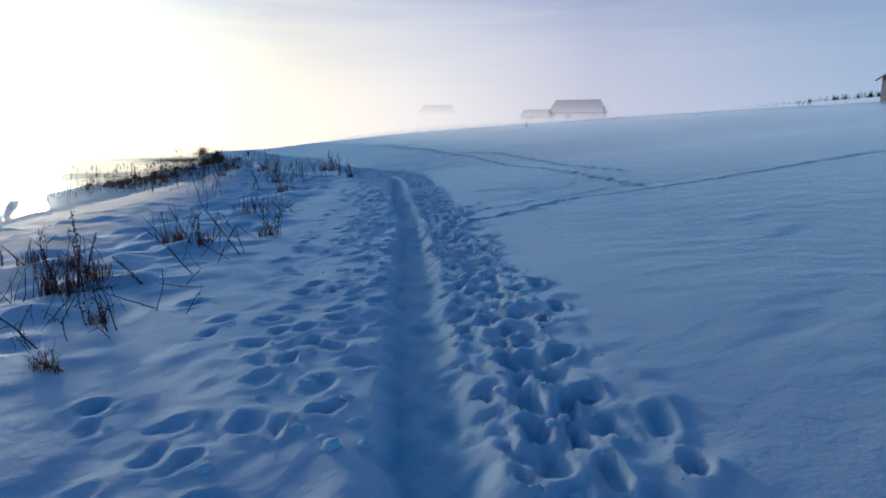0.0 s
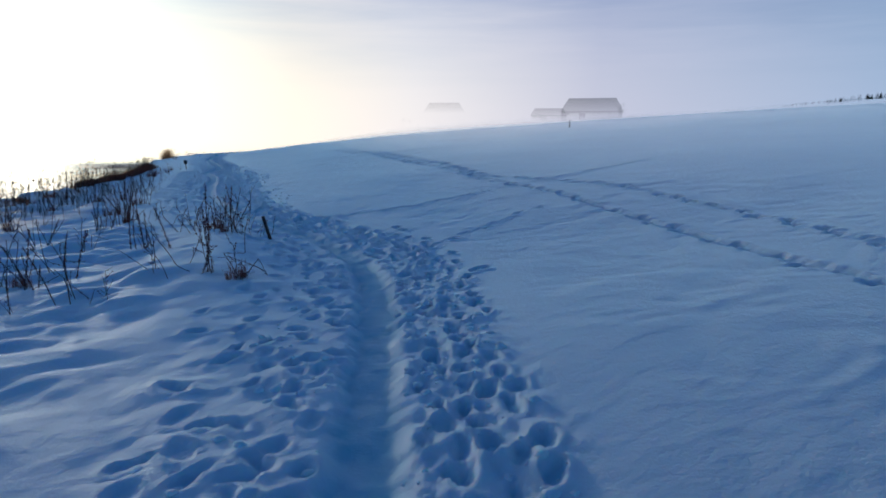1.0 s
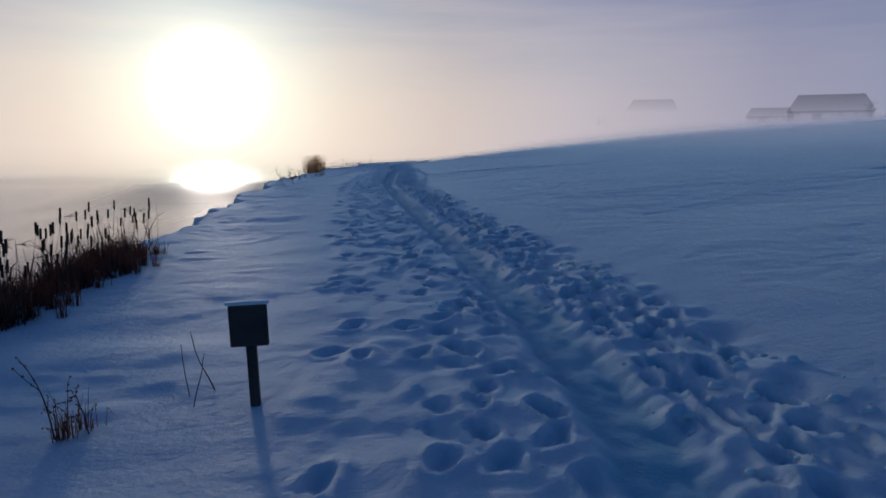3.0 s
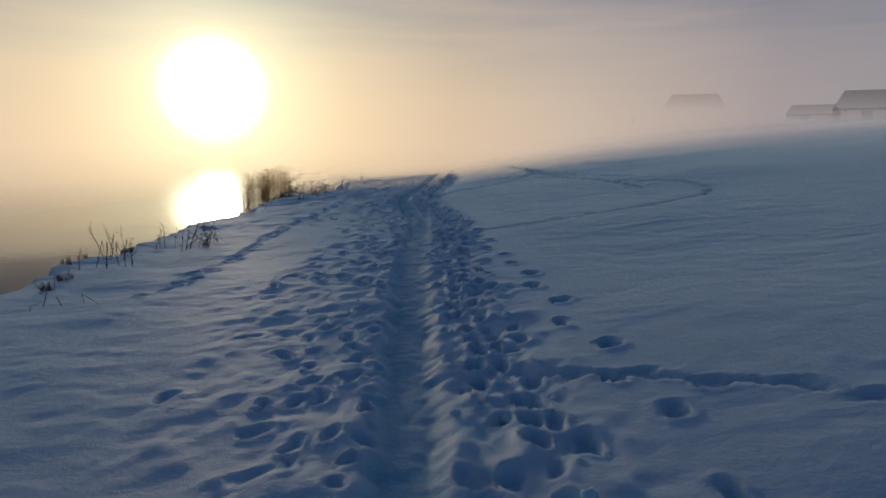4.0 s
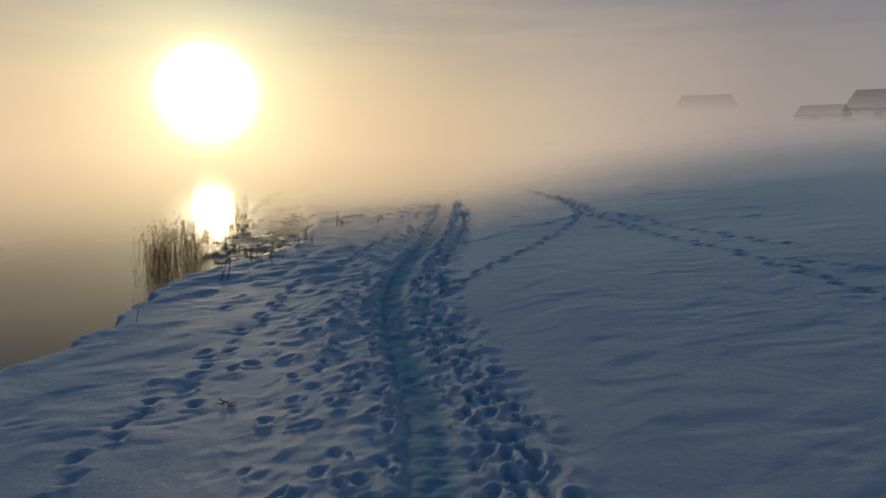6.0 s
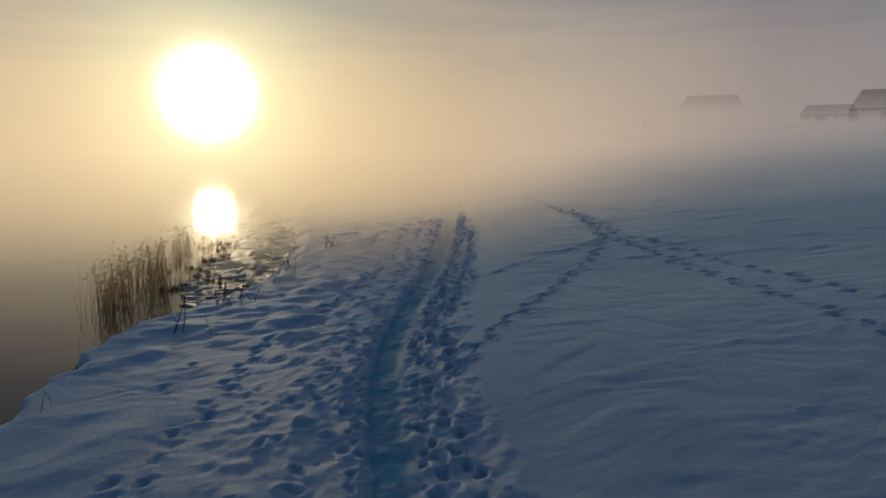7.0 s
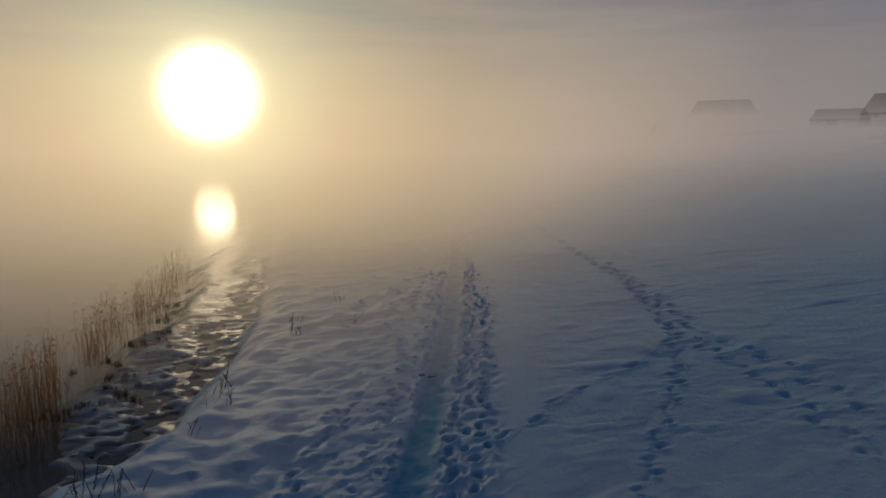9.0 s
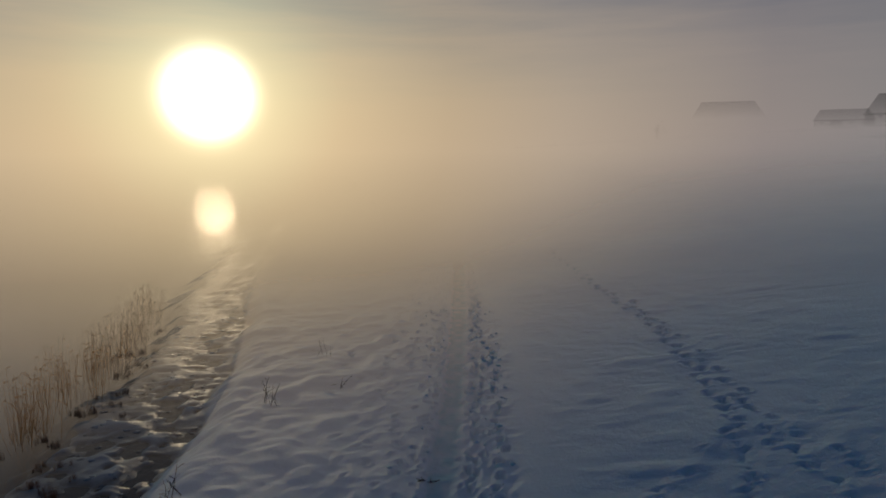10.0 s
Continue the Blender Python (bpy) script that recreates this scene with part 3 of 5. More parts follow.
# fresh treads on the slope side
lane_of(0.36, 2, 148, 0.30, 0.20, 0.12, 0.045, 0.4, 0.5, 0.05, 0.4)
lane_of(0.54, 2, 106, 0.34, 0.28, 0.14, 0.068, 0.45, 0.8, 0.04, 0.15, 0.3)
lane_of(0.72, 2, 106, 0.34, 0.28, 0.145, 0.072, 0.45, 0.85, 0.05, 0.15, 0.6)
lane_of(0.90, 2, 104, 0.35, 0.28, 0.145, 0.068, 0.45, 0.75, 0.06, 0.18, 0.9)
lane_of(1.12, 2, 84, 0.42, 0.28, 0.15, 0.07, 0.3, 0.4, 0.10, 0.25, 1.0)
lane_of(1.1, 37, 62, 0.33, 0.30, 0.16, 0.09, 0.4, 0.7, 0.25, 0.4)
lane_of(1.8, 38, 62, 0.5, 0.30, 0.16, 0.08, 0.4, 0.6, 0.3, 0.5)
lane_of(0.48, 106, 148, 0.30, 0.27, 0.14, 0.06, 0.55, 0.65, 0.04, 0.15)
lane_of(0.64, 106, 148, 0.31, 0.27, 0.15, 0.065, 0.55, 0.65, 0.05, 0.15)
lane_of(0.92, 104, 124, 0.40, 0.26, 0.15, 0.12, 0.55, 0.75, 0.05, 0.15)
# older, blown-over treads on the lake side
for off, chance in ((-0.36, 0.55), (-0.55, 0.6), (-0.78, 0.6), (-1.02, 0.5), (-1.3, 0.4), (-1.65, 0.3)):
    lane_of(off, 2, 84, 0.34, 0.29, 0.16, 0.045, 0.25, chance, 0.09, 0.5)
    lane_of(off, 84, 140, 0.36, 0.27, 0.14, 0.030, 0.28, chance * 0.9, 0.10, 0.5)
lane_of(-0.30, 84, 124, 0.24, 0.16, 0.10, 0.04, 0.4, 0.8, 0.05, 0.5)
lane_of(-1.2, 20, 60, 0.5, 0.36, 0.19, 0.05, 0.2, 0.3, 0.3, 0.7)


def trail_of(points, gap, length, width, depth, jitter=0.05, furrow=0.0):
    """A single walker's track along a line of points, with a dragged furrow if it has one."""
    pts = [Vector(p) for p in points]
    side, carry = 1, 0.0
    for a, b in zip(pts, pts[1:]):
        d, n = (b - a), (b - a).normalized()
        t = carry
        while t < d.length:
            p = a + n * t + Vector((-n.y, n.x)) * (0.07 * side) + Vector((rng.uniform(-1, 1), rng.uniform(-1, 1))) * jitter
            press(p.x, p.y, length * rng.uniform(0.75, 1.1), width * rng.uniform(0.7, 1.0), depth * rng.uniform(0.4, 0.95), math.atan2(-n.x, n.y), 0.3, 0.02)
            t, side = t + gap * rng.uniform(0.85, 1.15), -side
        carry = t - d.length
        if furrow:
            t = 0.0
            while t < d.length:
                p = a + n * t
                press(p.x + rng.uniform(-0.03, 0.03), p.y + rng.uniform(-0.03, 0.03), 0.34, 0.24 if furrow == 0.045 else 0.13 if furrow > 0.035 else 0.085, furrow * 0.85, math.atan2(-n.x, n.y), 0.1, 0.012)
                t += 0.13


# tracks that leave the path for the slope
trail_of([(9.6, 10.6), (10.2, 11.0), (11.1, 11.4), (12.8, 12.35), (14.2, 12.2), (17.0, 12.6), (22.0, 13.5)], 0.36, 0.34, 0.2, 0.055, 0.08, 0.04)
trail_of([(9.9, 11.9), (10.5, 12.35), (11.2, 12.5), (12.6, 12.9), (14.6, 13.6)], 0.55, 0.26, 0.14, 0.04, 0.03, 0.015)
trail_of([(10.1, 13.2), (10.9, 13.5), (11.4, 13.95), (12.3, 14.35), (13.5, 14.85), (14.9, 16.2), (15.4, 21.5)], 0.55, 0.26, 0.14, 0.04, 0.03, 0.015)
trail_of([(14.4, 13.0), (15.45, 21.6), (15.6, 24.1), (15.8, 27.7), (15.8, 32.3), (15.1, 37.4), (14.8, 43.0), (14.2, 57.0), (13.0, 75.0)], 0.48, 0.36, 0.2, 0.13, 0.06, 0.045)
trail_of([(16.0, 17.0), (16.55, 22.7), (17.3, 27.3), (17.2, 32.1), (15.4, 37.6), (15.3, 45.0), (14.9, 57.0), (14.0, 75.0)], 0.5, 0.36, 0.2, 0.12, 0.06, 0.03)
trail_of([(10.4, 33.4), (11.3, 33.25), (12.5, 33.3), (14.1, 33.9), (17.1, 35.0), (22.0, 37.0)], 0.5, 0.24, 0.13, 0.05, 0.03, 0.03)
trail_of([(12.2, 29.0), (12.7, 29.4), (13.5, 30.0), (14.2, 30.6), (15.0, 31.2)], 0.45, 0.3, 0.15, 0.06, 0.04, 0.02)
trail_of([(7.4, 52.2), (10.0, 51.0), (12.3, 51.9), (16.9, 53.0), (24.0, 56.0)], 0.5, 0.24, 0.13, 0.05, 0.03, 0.03)
trail_of([(8.2, 50.4), (9.7, 49.9), (11.3, 49.8), (14.0, 50.0)], 0.45, 0.3, 0.16, 0.06, 0.05, 0.02)
trail_of([(6.4, 57.7), (7.7, 58.1), (8.5, 58.0), (12.0, 58.5)], 0.45, 0.3, 0.16, 0.06, 0.05, 0.02)
trail_of([(1.8, 90.2), (3.1, 89.5), (4.3, 88.7), (6.0, 87.8), (9.0, 86.5)], 0.45, 0.3, 0.15, 0.05, 0.02, 0.055)
trail_of([(1.0, 103.0), (1.45, 99.5), (1.75, 97.0), (2.1, 94.0), (2.4, 90.7), (2.6, 88.0), (2.7, 84.0)], 0.78, 0.30, 0.2, 0.13, 0.05)
trail_of([(1.2, 97.8), (1.65, 98.25), (3.2, 98.7), (5.3, 99.6), (7.0, 101.0), (7.85, 102.7), (7.8, 105.0), (6.5, 107.0)], 0.4, 0.2, 0.11, 0.04, 0.02, 0.03)
trail_of([(0.3, 106.6), (0.86, 108.2), (1.17, 109.2), (2.35, 111.4), (3.0, 113.0), (3.8, 114.7), (4.4, 116.3), (4.95, 118.4)], 0.42, 0.28, 0.14, 0.055, 0.02, 0.025)
trail_of([(4.95, 118.4), (5.15, 120.5), (5.3, 123.5), (5.35, 125.5), (4.95, 128.5), (4.75, 133.0), (4.5, 142.0)], 0.44, 0.40, 0.24, 0.075, 0.09, 0.02)
trail_of([(5.5, 118.6), (5.45, 121.0), (5.6, 124.5), (5.2, 128.5)], 0.62, 0.38, 0.22, 0.07, 0.1)
trail_of([(4.95, 118.4), (5.45, 115.0), (5.5, 112.4), (5.75, 110.5), (6.0, 108.5), (6.5, 104.0)], 0.46, 0.33, 0.18, 0.06, 0.06, 0.015)
trail_of([(5.2, 119.0), (6.0, 115.5), (6.35, 112.5), (6.7, 110.5), (7.2, 108.0)], 0.6, 0.33, 0.18, 0.055, 0.08, 0.01)
trail_of([(1.0, 113.7), (1.8, 114.85), (3.1, 116.0), (4.1, 117.0), (4.9, 118.0)], 0.75, 0.4, 0.17, 0.045, 0.05, 0.008)
trail_of([(12.1, 118.0), (12.2, 127.8), (13.1, 138.0), (17.0, 170.0)], 0.45, 0.36, 0.2, 0.1, 0.05, 0.05)
trail_of([(12.8, 116.0), (12.9, 127.0), (14.0, 138.0)], 0.5, 0.36, 0.2, 0.1, 0.05, 0.04)
trail_of([(-2.7, 93.5), (-2.55, 96.4), (-2.8, 98.7), (-2.95, 101.9), (-2.7, 104.0), (-2.75, 107.4), (-2.65, 109.2), (-2.1, 112.0), (-1.4, 116.0)], 0.36, 0.34, 0.19, 0.055, 0.09, 0.015)
for k in range(40):   # loose treads about the wide trampled places
    yy = rng.choice((rng.uniform(2, 64), rng.uniform(84, 126)))
    press(float(along(TRAIL, [yy])[0]) + rng.uniform(-3.4, -1.8), yy, 0.33, 0.19, rng.uniform(0.025, 0.06), rng.uniform(-0.8, 0.8), 0.2, 0.015)

GZ += np.where(hole < -0.004, hole, 0) + rim * (1 + np.clip(hole / 0.05, -1, 0))
# the sled groove itself: flat bed with ribs, firm shoulders
gw = 0.19 + 0.02 * vnoise(GV / 1.7, 0 * GV + 2.2, 16) + 0.035 * vnoise(GV / 0.23, np.sign(GU) * 7.7, 32) + 0.02 * vnoise(GV / 0.09, np.sign(GU) * 3.1, 38)
gc = 0.03 * vnoise(GV / 3.1, 0 * GV + 9.2, 17)
ad = np.abs(GU - gc)
late = step01((GV - 90) / 8)
wall = np.where(GU > gc, 0.20 + 0.08 * late, 0.15)
groove = (1 - step01((ad - gw + 0.07) / wall)) * step01((150 - GV) / 15)
bed = land(GX, GY) - 0.078 + 0.040 * late + 0.0035 * np.sin(GV * 2 * np.pi / 0.125 + 2.5 * vnoise(GX / 0.5, GV / 0.7, 18)) * np.clip(0.3 + vnoise(GX / 0.25, GY / 0.9, 33), 0, 1) + (1.3 - 0.3 * late) * (0.010 * vnoise(GX / 0.16, GY / 0.22, 19) + 0.006 * vnoise(GX / 0.08, GY / 0.085, 43))
bed = bed - 0.02 * np.exp(-((GU - gc + gw - 0.05) / 0.06) ** 2) * np.clip(0.4 + vnoise(GV / 1.1, 0 * GV + 5.5, 39), 0, 1)
GZ = GZ * (1 - groove) + bed * groove

nv, nu = GZ.shape
ground_me = bpy.data.meshes.new("ground")
ground_me.vertices.add(nv * nu)
ground_me.vertices.foreach_set("co", np.stack([GX, GY, GZ], -1).astype(np.float32).ravel())
idx = np.arange(nv * nu).reshape(nv, nu)
quads = np.stack([idx[:-1, :-1], idx[:-1, 1:], idx[1:, 1:], idx[1:, :-1]], -1).reshape(-1, 4)
ground_me.loops.add(quads.size)
ground_me.loops.foreach_set("vertex_index", quads.ravel().astype(np.int32))
ground_me.polygons.add(len(quads))
ground_me.polygons.foreach_set("loop_start", np.arange(0, quads.size, 4, dtype=np.int32))
ground_me.polygons.foreach_set("use_smooth", np.ones(len(quads), bool))
ground_me.update(calc_edges=True)
# hard icy snow in the groove; blue shade of holes coloured into tread bottoms
firm_shade = np.maximum(groove * (0.64 + 0.36 * step01((GV - 95) / 10)), 0.36 * step01(-hole / 0.06)) * (0.8 + 0.2 * vnoise(GX / 0.21, GY / 0.27, 40))
ground_me.attributes.new("packed_shade", "FLOAT", "POINT").data.foreach_set("value", firm_shade.astype(np.float32).ravel())
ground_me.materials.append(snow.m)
tagged(new("ground", ground_me), "snow-covered lakeside slope with a trodden path", "snow field", kind="structure")


def ground_z(x, y):
    """The height of the finished snow at a place."""
    u = x - float(along(TRAIL, [y])[0])
    i, j = int(np.clip(np.searchsorted(U, u), 1, nu - 1)), int(np.clip(np.searchsorted(V, y), 1, nv - 1))
    fu, fv = (u - U[i - 1]) / (U[i] - U[i - 1]), (y - V[j - 1]) / (V[j] - V[j - 1])
    a = GZ[j - 1, i - 1] * (1 - fu) + GZ[j - 1, i] * fu
    b = GZ[j, i - 1] * (1 - fu) + GZ[j, i] * fu
    return float(a * (1 - fv) + b * fv)


# the lake
def shore_x(y):
    return float(along(SHORE, [y])[0])



lx, ly = np.concatenate([-growing(6, 1500, 3, 1.25)[::-1], [-3, -1, 0.6]]), np.concatenate([-growing(0, 400, 10, 1.5)[::-1][:-1], np.arange(0, 180, 3), growing(180, 2500, 8, 1.2)])
lverts = [(shore_x(b) + a, b, LAKE_Z) for b in ly for a in lx]
lfaces = [(j * len(lx) + i, j * len(lx) + i + 1, (j + 1) * len(lx) + i + 1, (j + 1) * len(lx) + i) for j in range(len(ly) - 1) for i in range(len(lx) - 1)]
tagged(obj("water", lverts, lfaces, water), "still dark lake water under morning mist", "lake", kind="structure")


# lumps of snow and broken ice frozen into the shelf, and clods thrown up beside the path
def snow_lumps(name, count, place, small, large, flatness, label, seed):
    vs, fs = [], []
    rr = random.Random(seed)
    while count:
        spot = place(rr)
        if spot is None:
            continue
        count -= 1
        x, y, g = spot
        r = small + (large - small) * rr.random() ** 2.2
        flat, t, n, b = rr.uniform(*flatness), rr.uniform(0, 6.28), 8, len(vs)
        for rad, lift in ((1.0, -0.3), (0.95, 0.35), (0.55, 0.9)):
            for i in range(n):
                a, q = t + 6.283 * i / n, r * rad * rr.uniform(0.75, 1.2)
                vs.append((x + q * math.cos(a) * 1.25, y + q * math.sin(a), g + r * flat * lift * rr.uniform(0.8, 1.2)))
        vs.append((x, y, g + r * flat))
        for k in (0, 1):
            fs += [(b + k * n + i, b + k * n + (i + 1) % n, b + (k + 1) * n + (i + 1) % n, b + (k + 1) * n + i) for i in range(n)]
        fs += [(b + 2 * n + i, b + 2 * n + (i + 1) % n, b + 3 * n) for i in range(n)]
    tagged(obj(name, vs, fs, snow, smooth=True), label, "snow", kind="stuff")


def on_shelf(rr):
    y = rr.uniform(111.5, 140)
    x = shore_x(y) + rr.uniform(-3.0, 0.9)
    g = ground_z(x, y)
    return (x, y, g) if LAKE_Z - 0.02 < g < LAKE_Z + 0.16 else None


def by_path(rr):
    y = rr.uniform(2, 68) if rr.random() < 0.75 else rr.uniform(68, 128)
    wide = 1 + 0.9 * float(step01((y - 34) / 5) * step01((66 - y) / 6))
    u = rr.uniform(0.24, 1.15 * wide) if rr.random() < 0.75 else -rr.uniform(0.24, 1.1)
    x = float(along(TRAIL, [y])[0]) + u
    return x, y, ground_z(x, y)


snow_lumps("snow_lumps", 620, on_shelf, 0.018, 0.075, (0.12, 0.34), "lumps of snow frozen into the ice by the bank", 21)
snow_lumps("snow_clods", 3200, by_path, 0.008, 0.045, (0.5, 0.95), "loose clods of snow kicked up beside the path", 22)


# ---------------------------------------------------------------- stalks, reeds and sedge
def tube(vs, fs, pts, r0, r1, n=4):
    """A tapered round stalk through the points, added to the lists."""
    base = len(vs)
    for k, p in enumerate(pts):
        d = (pts[min(k + 1, len(pts) - 1)] - pts[max(k - 1, 0)]).normalized()
        a = d.orthogonal().normalized()
        b = d.cross(a)
        r = r0 + (r1 - r0) * k / (len(pts) - 1)
        for i in range(n):
            t = 2 * math.pi * i / n
            vs.append(p + (a * math.cos(t) + b * math.sin(t)) * r)
    for k in range(len(pts) - 1):
        for i in range(n):
            fs.append((base + k * n + i, base + k * n + (i + 1) % n, base + (k + 1) * n + (i + 1) % n, base + (k + 1) * n + i))
    fs.append(tuple(base + (len(pts) - 1) * n + i for i in range(n)))


def crooked(p, d, length, bend, pieces=5):
    """Points of a stalk that wavers as it grows."""
    pts, d = [p.copy()], d.normalized()
    for _ in range(pieces):
        d = (d + Vector((rng.uniform(-1, 1), rng.uniform(-1, 1), rng.uniform(-0.6, 0.6))) * bend).normalized()
        pts.append(pts[-1] + d * length / pieces)
    return pts


def stem_mesh(kind):
    """A dead stalk, one metre long when straight: bare, forked, snapped over, leafy, or a dense withered spike."""
    vs, fs, lf, ll = [], [], [], []

    def leaf(p, size, droop):
        a = Vector((rng.uniform(-1, 1), rng.uniform(-1, 1), rng.uniform(-1.6, 0.3) * droop)).normalized() * rng.uniform(0.6, 1.3) * size
        b = a.orthogonal().normalized() * rng.uniform(0.2, 0.4) * size
        c = a.cross(b).normalized() * size * rng.uniform(-0.3, 0.3)
        k = len(lf)
        lf.extend([p, p + a * 0.5 + b + c, p + a + b * 0.2, p + a * 0.5 - b + c])
        ll.append((k, k + 1, k + 2, k + 3))

    pts = crooked(Vector((0, 0, -0.08)), Vector((rng.uniform(-0.2, 0.2), rng.uniform(-0.2, 0.2), 1)), 1.0, 0.10, 7)
    if kind == "snapped":
        k = rng.randint(4, 5)
        down = crooked(pts[k], Vector((rng.uniform(-1, 1), rng.uniform(-1, 1), -0.35)), rng.uniform(0.45, 0.75), 0.1, 4)
        pts = pts[:k + 1] + down[1:]
    tube(vs, fs, pts, 0.0085, 0.0045)
    for k in range(2, len(pts)):
        tips = [pts[k]]
        if kind in ("forked", "leafy") and rng.random() < 0.75:
            br = crooked(pts[k], Vector((rng.uniform(-1, 1), rng.uniform(-1, 1), 0.9)), rng.uniform(0.12, 0.35), 0.16, 3)
            tube(vs, fs, br, 0.006, 0.003, 3)
            tips = [br[-1], br[2], br[1]]
        if kind == "leafy":
            for p in tips:
                for _ in range(3):
                    leaf(p, 0.034, 1.3)
        if kind == "snapped" and rng.random() < 0.6:
            for _ in range(2):
                leaf(pts[k], 0.04, 1.2)
    if kind == "spike":
        for _ in range(110):
            t = rng.uniform(0.08, 1.0) * 6.99
            p = pts[int(t)].lerp(pts[int(t) + 1], t - int(t)) + Vector((rng.gauss(0, 0.012), rng.gauss(0, 0.012), 0))
            leaf(p, 0.032, 1.5)
    n = len(vs)
    me = bpy.data.meshes.new("stem")
    me.from_pydata([tuple(v) for v in vs + lf], [], fs + [tuple(n + i for i in f) for f in ll])
    me.materials.append(dry.m)
    me.materials.append(leafy.m)
    me.polygons.foreach_set("material_index", [0] * len(fs) + [1] * len(ll))
    me.update()
    return me


STEMS = {k: [stem_mesh(k) for _ in range(5)] for k in ("bare", "forked", "snapped", "leafy", "spike")}


def tuft_mesh(blades, height, spread, material):
    """A tuft of dead grass blades round a few roots, some upright and some broken over."""
    vs, fs = [], []
    roots = [Vector((rng.gauss(0, 0.11), rng.gauss(0, 0.11), -0.05)) for _ in range(6)]
    for _ in range(blades):
        t, lean = rng.uniform(0, 6.283), abs(rng.gauss(0, 0.55)) * spread
        d = Vector((math.cos(t) * lean, math.sin(t) * lean, 1)).normalized()
        w = Vector((-math.sin(t), math.cos(t), 0)) * rng.uniform(0.0025, 0.006)
        root = rng.choice(roots) + Vector((rng.gauss(0, 0.03), rng.gauss(0, 0.03), 0))
        h = height * rng.uniform(0.25, 1.0) ** 0.8
        mid = root + d * h * rng.uniform(0.45, 0.75)
        fall = rng.uniform(0.0, 0.5) if rng.random() < 0.7 else rng.uniform(0.8, 2.2)
        tip = mid + (d + Vector((math.cos(t + rng.uniform(-1, 1)), math.sin(t + rng.uniform(-1, 1)), -0.8)) * fall).normalized() * h * 0.4
        i = len(vs)
        vs += [root - w, root + w, mid + w * 0.8, mid - w * 0.8, tip]
        fs += [(i, i + 1, i + 2, i + 3), (i + 3, i + 2, i + 4)]
    me = bpy.data.meshes.new("blades")
    me.from_pydata([tuple(v) for v in vs], [], fs)
    me.materials.append(material.m)
    me.update()
    return me


TUFTS = [tuft_mesh(120, 0.44, 0.35, sedge_m) for _ in range(4)]
DARK_TUFTS = [tuft_mesh(110, 0.44, 0.4, dark_sedge_m) for _ in range(4)]


def weed_clump(x, y, stems, height, kinds=("bare", "spike", "leafy", "snapped", "spike"), spread=0.16, tuft=0.0, lean=0.25):
    """Dead stalks that stand out of the snow together, with a grass tuft at their foot where there is one."""
    root = new("weed_clump")
    root.location = (x, y, ground_z(x, y))
    look_of = "dead brown weed stalks standing out of the snow" if stems > 1 else "single dead weed stalk standing out of the snow"
    if tuft:
        look_of = "dead weed stalks with a withered grass tuft in snow"
    tagged(root, look_of, "weed", "weeds along the shore")
    height *= 1.08
    for _ in range(round(stems * 1.4)):
        o = new("stem", rng.choice(STEMS[rng.choice(kinds)]))
        o.parent = root
        px, py = rng.gauss(0, spread), rng.gauss(0, spread)
        o.location = (px, py, ground_z(x + px, y + py) - root.location.z)
        s = height * rng.uniform(0.5, 1.1)
        o.rotation_euler = (rng.gauss(0, lean), rng.gauss(0, lean), rng.uniform(0, 6.283))
        o.scale = (0.85 * s ** 0.5, 0.85 * s ** 0.5, s)
    if tuft:
        o = new("grass_tuft", rng.choice(DARK_TUFTS))
        o.parent = root
        o.scale = (tuft, tuft, tuft)
        o.rotation_euler = (0, 0, rng.uniform(0, 6.283))
    return root


# weeds between the path and the lake, from the start of the walk onward
weed_clump(4.71, 7.27, 12, 0.62, ("spike", "bare", "leafy", "spike"), 0.17, 1.15, 0.12)
weed_clump(4.95, 7.75, 6, 0.34, ("leafy", "snapped"), 0.16, 0.8, 0.6)
weed_clump(4.2, 7.0, 4, 0.4, ("bare", "forked"), 0.2)
weed_clump(3.8, 9.1, 4, 0.4, ("bare", "spike"), 0.2, 0.6)
weed_clump(4.3, 8.9, 5, 0.5, ("leafy", "bare"), 0.25, 0.7)
weed_clump(5.23, 10.9, 7, 0.5, ("leafy", "spike", "forked"), 0.16, 0.95, 0.12)
weed_clump(5.74, 10.18, 6, 0.62, ("spike", "leafy"), 0.12, 0.6, 0.12)
weed_clump(6.68, 11.02, 7, 0.55, ("forked", "leafy"), 0.14, 0.6, 0.12)
weed_clump(5.45, 5.9, 6, 0.45, ("snapped", "leafy", "snapped"), 0.28, 0.5, 0.45)
weed_clump(5.1, 6.3, 5, 0.4, ("snapped", "bare"), 0.25, 0.0, 0.5)
weed_clump(5.2, 4.95, 3, 0.3, ("snapped", "leafy"), 0.14, 0.0, 0.5)
weed_clump(5.5, 4.5, 2, 0.2, ("leafy",), 0.05, 0.42)


def stalk(x, y, length, tilt_x, tilt_y, kind="bare"):
    """One long dead stalk leaning out of the snow."""
    root = tagged(new("weed_stalk"), "single thin dead stalk leaning out of the snow", "weed", "weeds along the shore")
    root.location = (x, y, ground_z(x, y))
    o = new("stem", rng.choice(STEMS[kind]))
    o.parent = root
    o.rotation_euler, o.scale = (radians(tilt_y), radians(tilt_x), 0), (0.8, 0.8, length)


